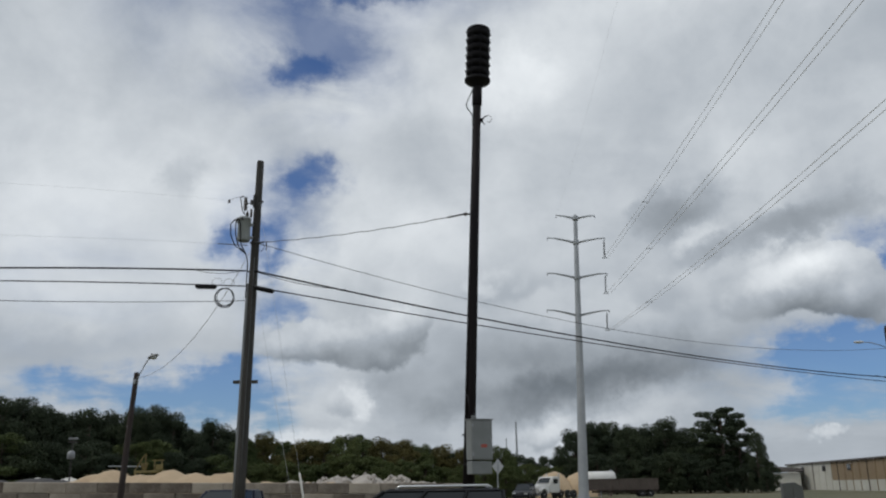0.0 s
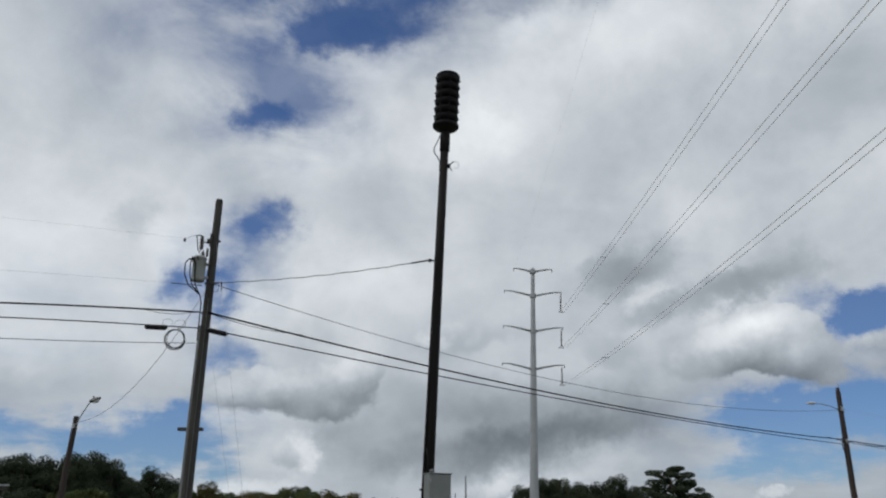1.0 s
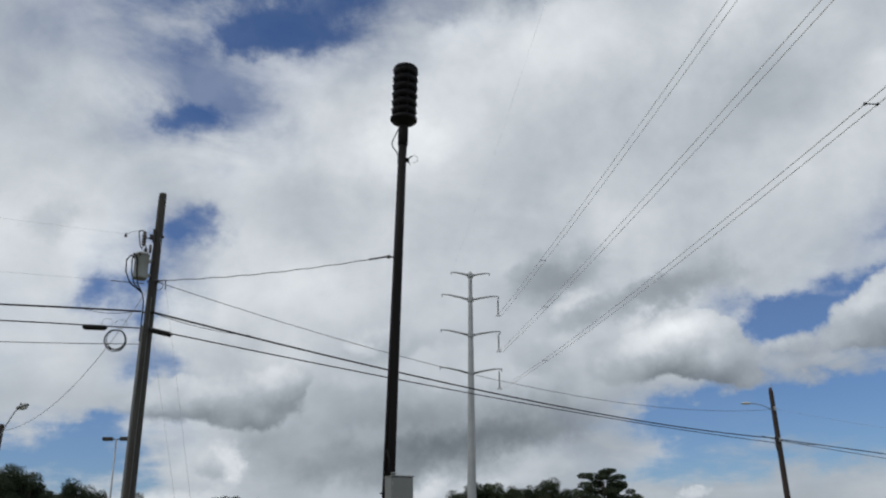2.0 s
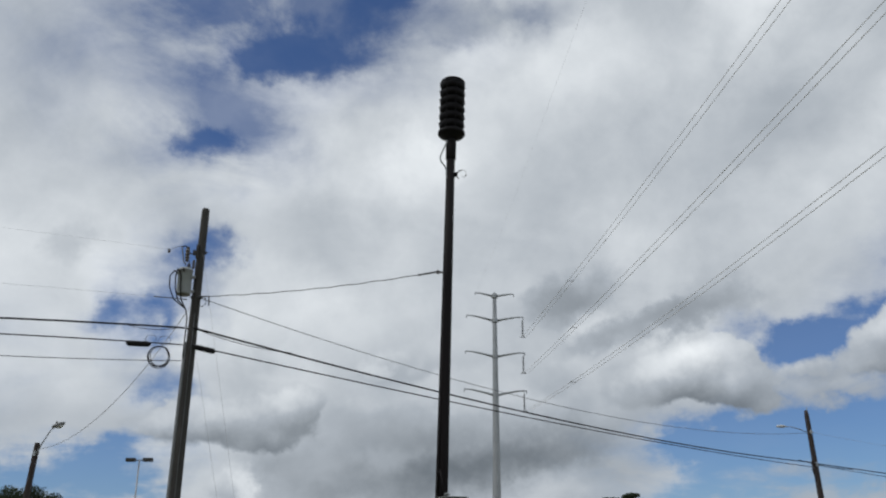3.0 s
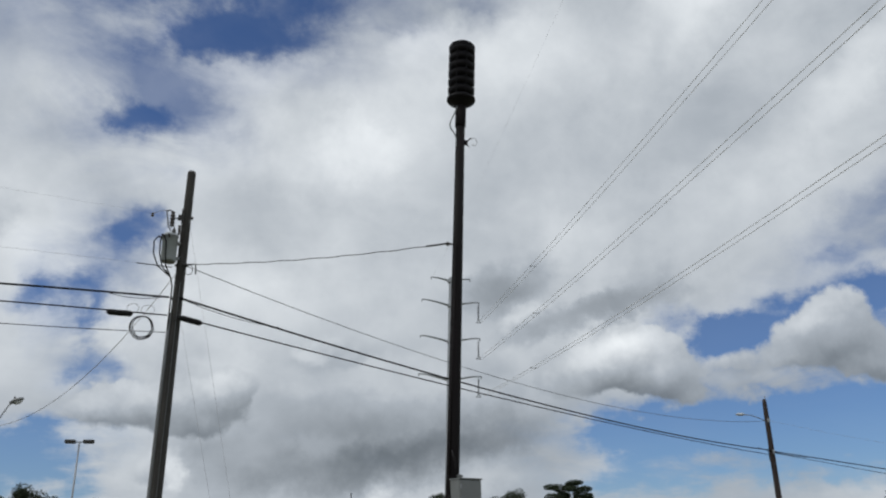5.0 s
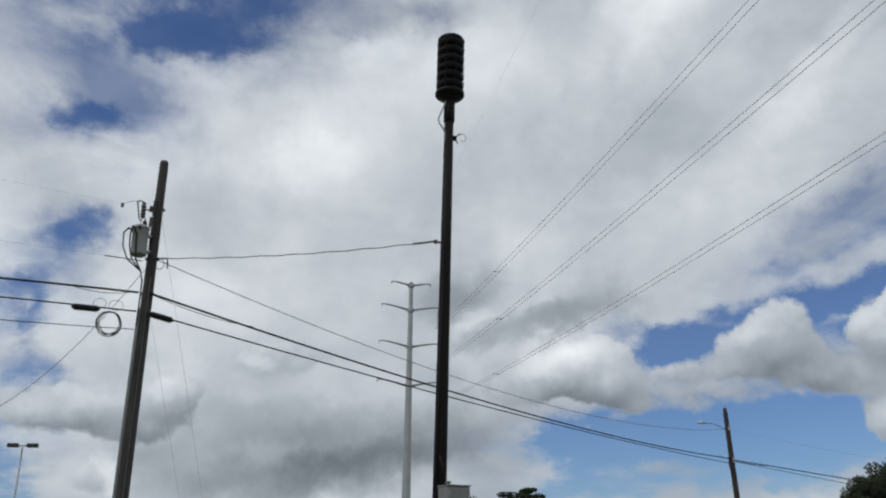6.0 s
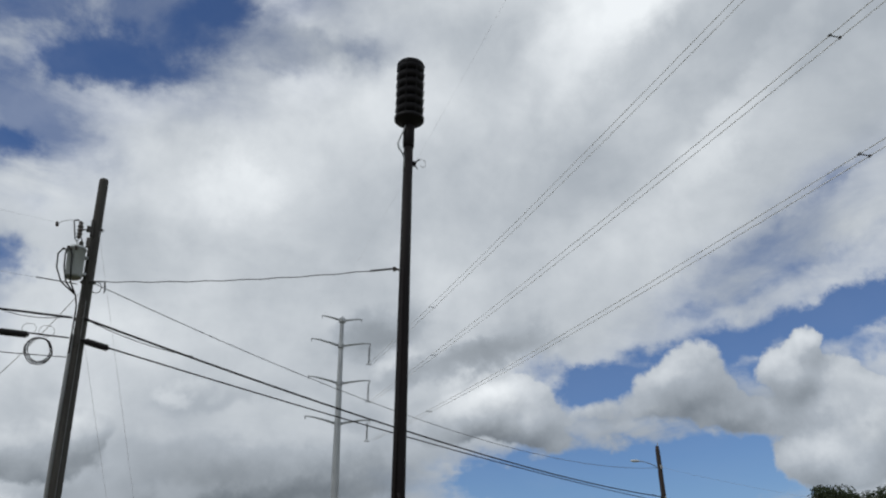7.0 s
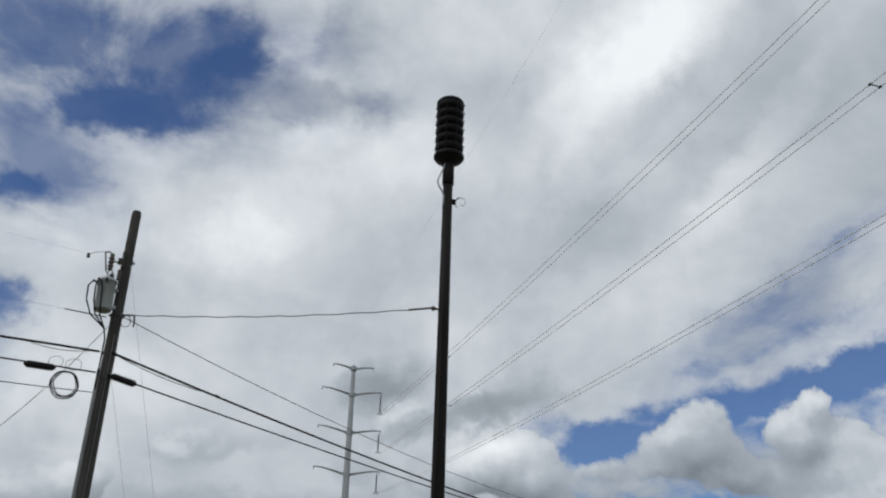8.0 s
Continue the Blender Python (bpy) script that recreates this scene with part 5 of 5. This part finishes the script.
def car(name, label, category, m, paint, length, width, height, rails=False, cargo=0.40, group="parked vehicles"):
    """Nose towards -x. cargo: how far back the roof runs, as a share of the half length."""
    c = thing(name, label, category, m, group)
    hl, hw, belt = length / 2, width / 2, height * 0.60
    b_ = extrude_outline(B(), [(-hl, 0.28), (-hl + 0.05, 0.20), (hl - 0.05, 0.22), (hl, 0.35), (hl - 0.02, belt - 0.05), (hl - 0.15, belt), (-hl * 0.42, belt), (-hl * 0.75, belt - 0.13), (-hl + 0.12, belt - 0.26), (-hl, belt - 0.42)], -hw, hw)
    bmesh.ops.bevel(b_, geom=[e for e in b_.edges], offset=0.05, segments=3, affect="EDGES")
    part("body", b_, paint, c, "", True)
    r0, r1 = -hl * 0.12, hl * (0.55 + cargo)
    low = [(-hl * 0.46, -hw * 0.95, belt - 0.02), (hl * 0.97, -hw * 0.95, belt - 0.02), (hl * 0.97, hw * 0.95, belt - 0.02), (-hl * 0.46, hw * 0.95, belt - 0.02)]
    top = [(r0, -hw * 0.76, height - 0.05), (r1, -hw * 0.76, height - 0.05), (r1, hw * 0.76, height - 0.05), (r0, hw * 0.76, height - 0.05)]
    b_ = slab(B(), low, top)
    bmesh.ops.bevel(b_, geom=[e for e in b_.edges], offset=0.04, segments=2, affect="EDGES")
    part("greenhouse", b_, M_GLASS, c, "dark tinted windows")
    b_ = slab(B(), [(x, y, height - 0.075) for x, y, z in top], [(r0 + 0.08, -hw * 0.70, height), (r1 - 0.1, -hw * 0.70, height), (r1 - 0.1, hw * 0.70, height), (r0 + 0.08, hw * 0.70, height)])
    bmesh.ops.bevel(b_, geom=[e for e in b_.edges], offset=0.02, segments=2, affect="EDGES")
    part("roof", b_, paint, c, "", True)
    for sgn in (-1, 1):
        for f in (0.0, 0.36, 0.70, 1.0):
            lo = Vector((-hl * 0.46 + (hl * 1.43) * f, sgn * hw * 0.955, belt - 0.02))
            hi = Vector((r0 + (r1 - r0) * f, sgn * hw * 0.765, height - 0.05))
            part("pillar", tube(B(), [lo, hi], 0.045, 6), paint, c)
        if rails:
            rail = part("roof_rail", tube(B(), [(r0 + 0.25, sgn * hw * 0.64, height - 0.02), (r0 + 0.32, sgn * hw * 0.64, height + 0.05), (r1 - 0.3, sgn * hw * 0.64, height + 0.05), (r1 - 0.2, sgn * hw * 0.64, height - 0.02)], 0.024, 8), M_CHROME, c, "silver roof rail", True)
        part("mirror", box(B(), (-hl * 0.33, sgn * (hw + 0.1), belt + 0.05), (0.10, 0.2, 0.15), bevel=0.03), paint, c)
        part("headlight", box(B(), (-hl + 0.04, sgn * hw * 0.72, belt - 0.36), (0.10, 0.34, 0.14), bevel=0.03), M_LENS, c)
        part("tail_light", box(B(), (hl - 0.01, sgn * hw * 0.82, belt - 0.15), (0.06, 0.2, 0.3), bevel=0.02), M_RED, c)
        for x in (-hl * 0.62, hl * 0.6):
            wheel(c, x, sgn * (hw - 0.1))
    if rails:
        for f in (0.3, 0.72):
            x = r0 + (r1 - r0) * f
            part("crossbar", tube(B(), [(x, -hw * 0.64, height + 0.05), (x, hw * 0.64, height + 0.05)], 0.018, 6), M_LAMP_DARK, c)
    return c


car("station_wagon", "black station wagon with silver roof rails parked by the siren", "car", pose(-1.0, 20.4, 0, 0, 0, 3), M_CAR_DARK, 4.7, 1.8, 1.455, True)
car("parked_car", "dark blue car parked behind the utility pole", "car", pose(-10.0, 38.4, 0, 0, 0, 76), M_CAR_BLUE, 4.4, 1.75, 1.50)
car("dark_pickup", "dark pickup truck standing on the far road", "truck", pose(6.75, 100, 0, 0, 0, 75), M_CAR_DARK, 5.0, 1.8, 1.75)

# white semi truck and rusty dump trailer
truck = thing("semi_truck", "white conventional semi truck with grille and round fenders", "truck", pose(9.9, 105, 0, 0, 0, 48) @ Matrix.Scale(1.0, 4))
b = extrude_outline(B(), [(-1.0, 0.7), (0.9, 0.7), (0.9, 2.45), (0.7, 2.55), (-0.35, 2.5), (-0.95, 1.75)], -1.05, 1.05)
bmesh.ops.bevel(b, geom=[e for e in b.edges], offset=0.08, segments=2, affect="EDGES")
part("cab", b, M_CAR_WHITE, truck)
b = slab(B(), [(-2.9, -0.75, 0.6), (-0.9, -0.95, 0.6), (-0.9, 0.95, 0.6), (-2.9, 0.75, 0.6)], [(-2.8, -0.6, 1.45), (-0.9, -0.8, 1.72), (-0.9, 0.8, 1.72), (-2.8, 0.6, 1.45)])
bmesh.ops.bevel(b, geom=[e for e in b.edges], offset=0.08, segments=2, affect="EDGES")
part("hood", b, M_CAR_WHITE, truck)
part("grille", box(B(), (-2.93, 0, 1.0), (0.08, 0.9, 0.7), bevel=0.02), M_CHROME, truck)
part("bumper", box(B(), (-3.02, 0, 0.5), (0.2, 2.2, 0.32), bevel=0.04), M_CHROME, truck)
part("windscreen", slab(B(), [(-0.97, -0.85, 1.80), (-0.90, -0.85, 1.80), (-0.90, 0.85, 1.80), (-0.97, 0.85, 1.80)], [(-0.48, -0.8, 2.4), (-0.40, -0.8, 2.4), (-0.40, 0.8, 2.4), (-0.48, 0.8, 2.4)]), M_GLASS, truck)
for sgn in (-1, 1):
    part("side_window", box(B(), (0.15, sgn * 1.06, 2.0), (0.9, 0.03, 0.55), bevel=0.01), M_GLASS, truck)
    part("headlight", box(B(), (-2.85, sgn * 0.82, 0.95), (0.16, 0.24, 0.22), bevel=0.04), M_LENS, truck)
    b = tube(B(), [(-2.75, sgn * 0.98, 0.75), (-2.55, sgn * 0.98, 1.1), (-2.15, sgn * 0.98, 1.2), (-1.75, sgn * 0.98, 1.1), (-1.5, sgn * 0.98, 0.7)], 0.14, 8)
    part("fender", b, M_CAR_WHITE, truck, "", True)
    part("exhaust_stack", tube(B(), [(1.05, sgn * 0.9, 0.9), (1.05, sgn * 0.9, 2.9)], 0.07, 10), M_CHROME, truck)
    for x in (-2.15, 2.6, 3.8):
        wheel(truck, x, sgn * 0.98, 0.5, 0.3)
part("frame_rails", box(B(), (1.8, 0, 0.75), (5.2, 0.8, 0.22), bevel=0.02), M_RUST, truck)
trailer = thing("dump_trailer", "rusty dark dump trailer with ribbed sides beside the truck", "trailer", pose(19.6, 111, 0, 0, 0, 4) @ Matrix.Scale(0.85, 4))
b = B()
for y in (-1.2, 1.2):
    box(b, (0, y, 1.75), (10.6, 0.08, 1.5))
box(b, (0, 0, 1.02), (10.6, 2.4, 0.1))
for x in (-5.27, 5.27):
    box(b, (x, 0, 1.75), (0.08, 2.4, 1.5))
part("tub", b, M_RUST, trailer)
for k in range(10):
    part("side_rib", box(B(), (-4.8 + k * 1.07, -1.28, 1.75), (0.12, 0.1, 1.46), bevel=0.01), M_RUST, trailer)
part("top_rail", box(B(), (0, -1.22, 2.55), (10.8, 0.16, 0.12), bevel=0.02), M_RUST, trailer)
part("chassis", box(B(), (0.5, 0, 0.78), (9.6, 0.9, 0.28), bevel=0.02), M_RUST, trailer)
for sgn in (-1, 1):
    for x in (2.9, 4.1):
        wheel(trailer, x, sgn * 1.0, 0.5, 0.3)
    part("landing_leg", box(B(), (-3.2, sgn * 0.7, 0.4), (0.14, 0.14, 0.8)), M_GALV, trailer)
# stock beyond the trucks
mound("sand_pile", M_SAND, "rounded tan sand pile far behind the trucks", 9.6, 14.6, 120, 3.5, lambda t: 3.35 * max(0.0, 1 - (2 * t - 1) ** 2) ** 0.55, 7.0, True)
mound("sand_pile", M_SAND, "second rounded tan sand pile behind the trucks", 13.2, 18.0, 121, 3.5, lambda t: 3.25 * max(0.0, 1 - (2 * t - 1) ** 2) ** 0.55, 8.0, True)
tankv = thing("storage_tank", "white horizontal storage tank on low saddles", "tank", pose(18.3, 119, 0) @ Matrix.Scale(0.78, 4))
b = tube(B(), [(-2.7, 0, 3.0), (-2.5, 0, 3.0), (-2.2, 0, 3.0), (2.2, 0, 3.0), (2.5, 0, 3.0), (2.7, 0, 3.0)], [0.4, 0.95, 1.2, 1.2, 0.95, 0.4], 20)
part("shell", b, M_CAR_WHITE, tankv, "", True)
for x in (-1.6, 1.6):
    part("saddle", box(B(), (x, 0, 1.0), (0.4, 1.9, 2.1), bevel=0.02), M_CONCRETE, tankv)
part("hatch", lathe(B(), [(0.3, 4.15), (0.3, 4.35), (0.2, 4.4)], (1.9, 0, 0), 12), M_GALV, tankv)

# ---- block wall, piece by piece ----
wall = thing("block_wall", "dry-stacked weathered concrete block wall, sunk into the verge", "wall", pose(0, 0, -0.74, 0, 0.9, 0), kind="structure")
BL, BH, BD = 1.83, 0.61, 0.61
bm = box(B(), (0, 0, 0), (BL - 0.014, BD, BH - 0.01), bevel=0.045)
block_mesh = finish("concrete_block", bm, M_CONCRETE)
wall_from, wall_to = Vector((-33.0, 51.0, 0)), Vector((0.6, 51.9, 0))
run = wall_to - wall_from
turn = Euler((0, 0, math.atan2(run.y, run.x)))
brnd = random.Random(5)
for course in range(4):
    count = int(run.length / BL)
    for k in range(count):
        f = (k + 0.5 + (0.5 if course % 2 else 0)) * BL / run.length
        if f > 1:
            continue
        ob = new("concrete_block", block_mesh)
        p = wall_from + run * f
        ob.parent = wall
        ob.matrix_basis = Matrix.LocRotScale((p.x + brnd.uniform(-0.01, 0.01), p.y + brnd.uniform(-0.04, 0.04), BH * (course + 0.5) - 0.01), Euler((0, 0, turn.z + brnd.uniform(-0.012, 0.012))), None)
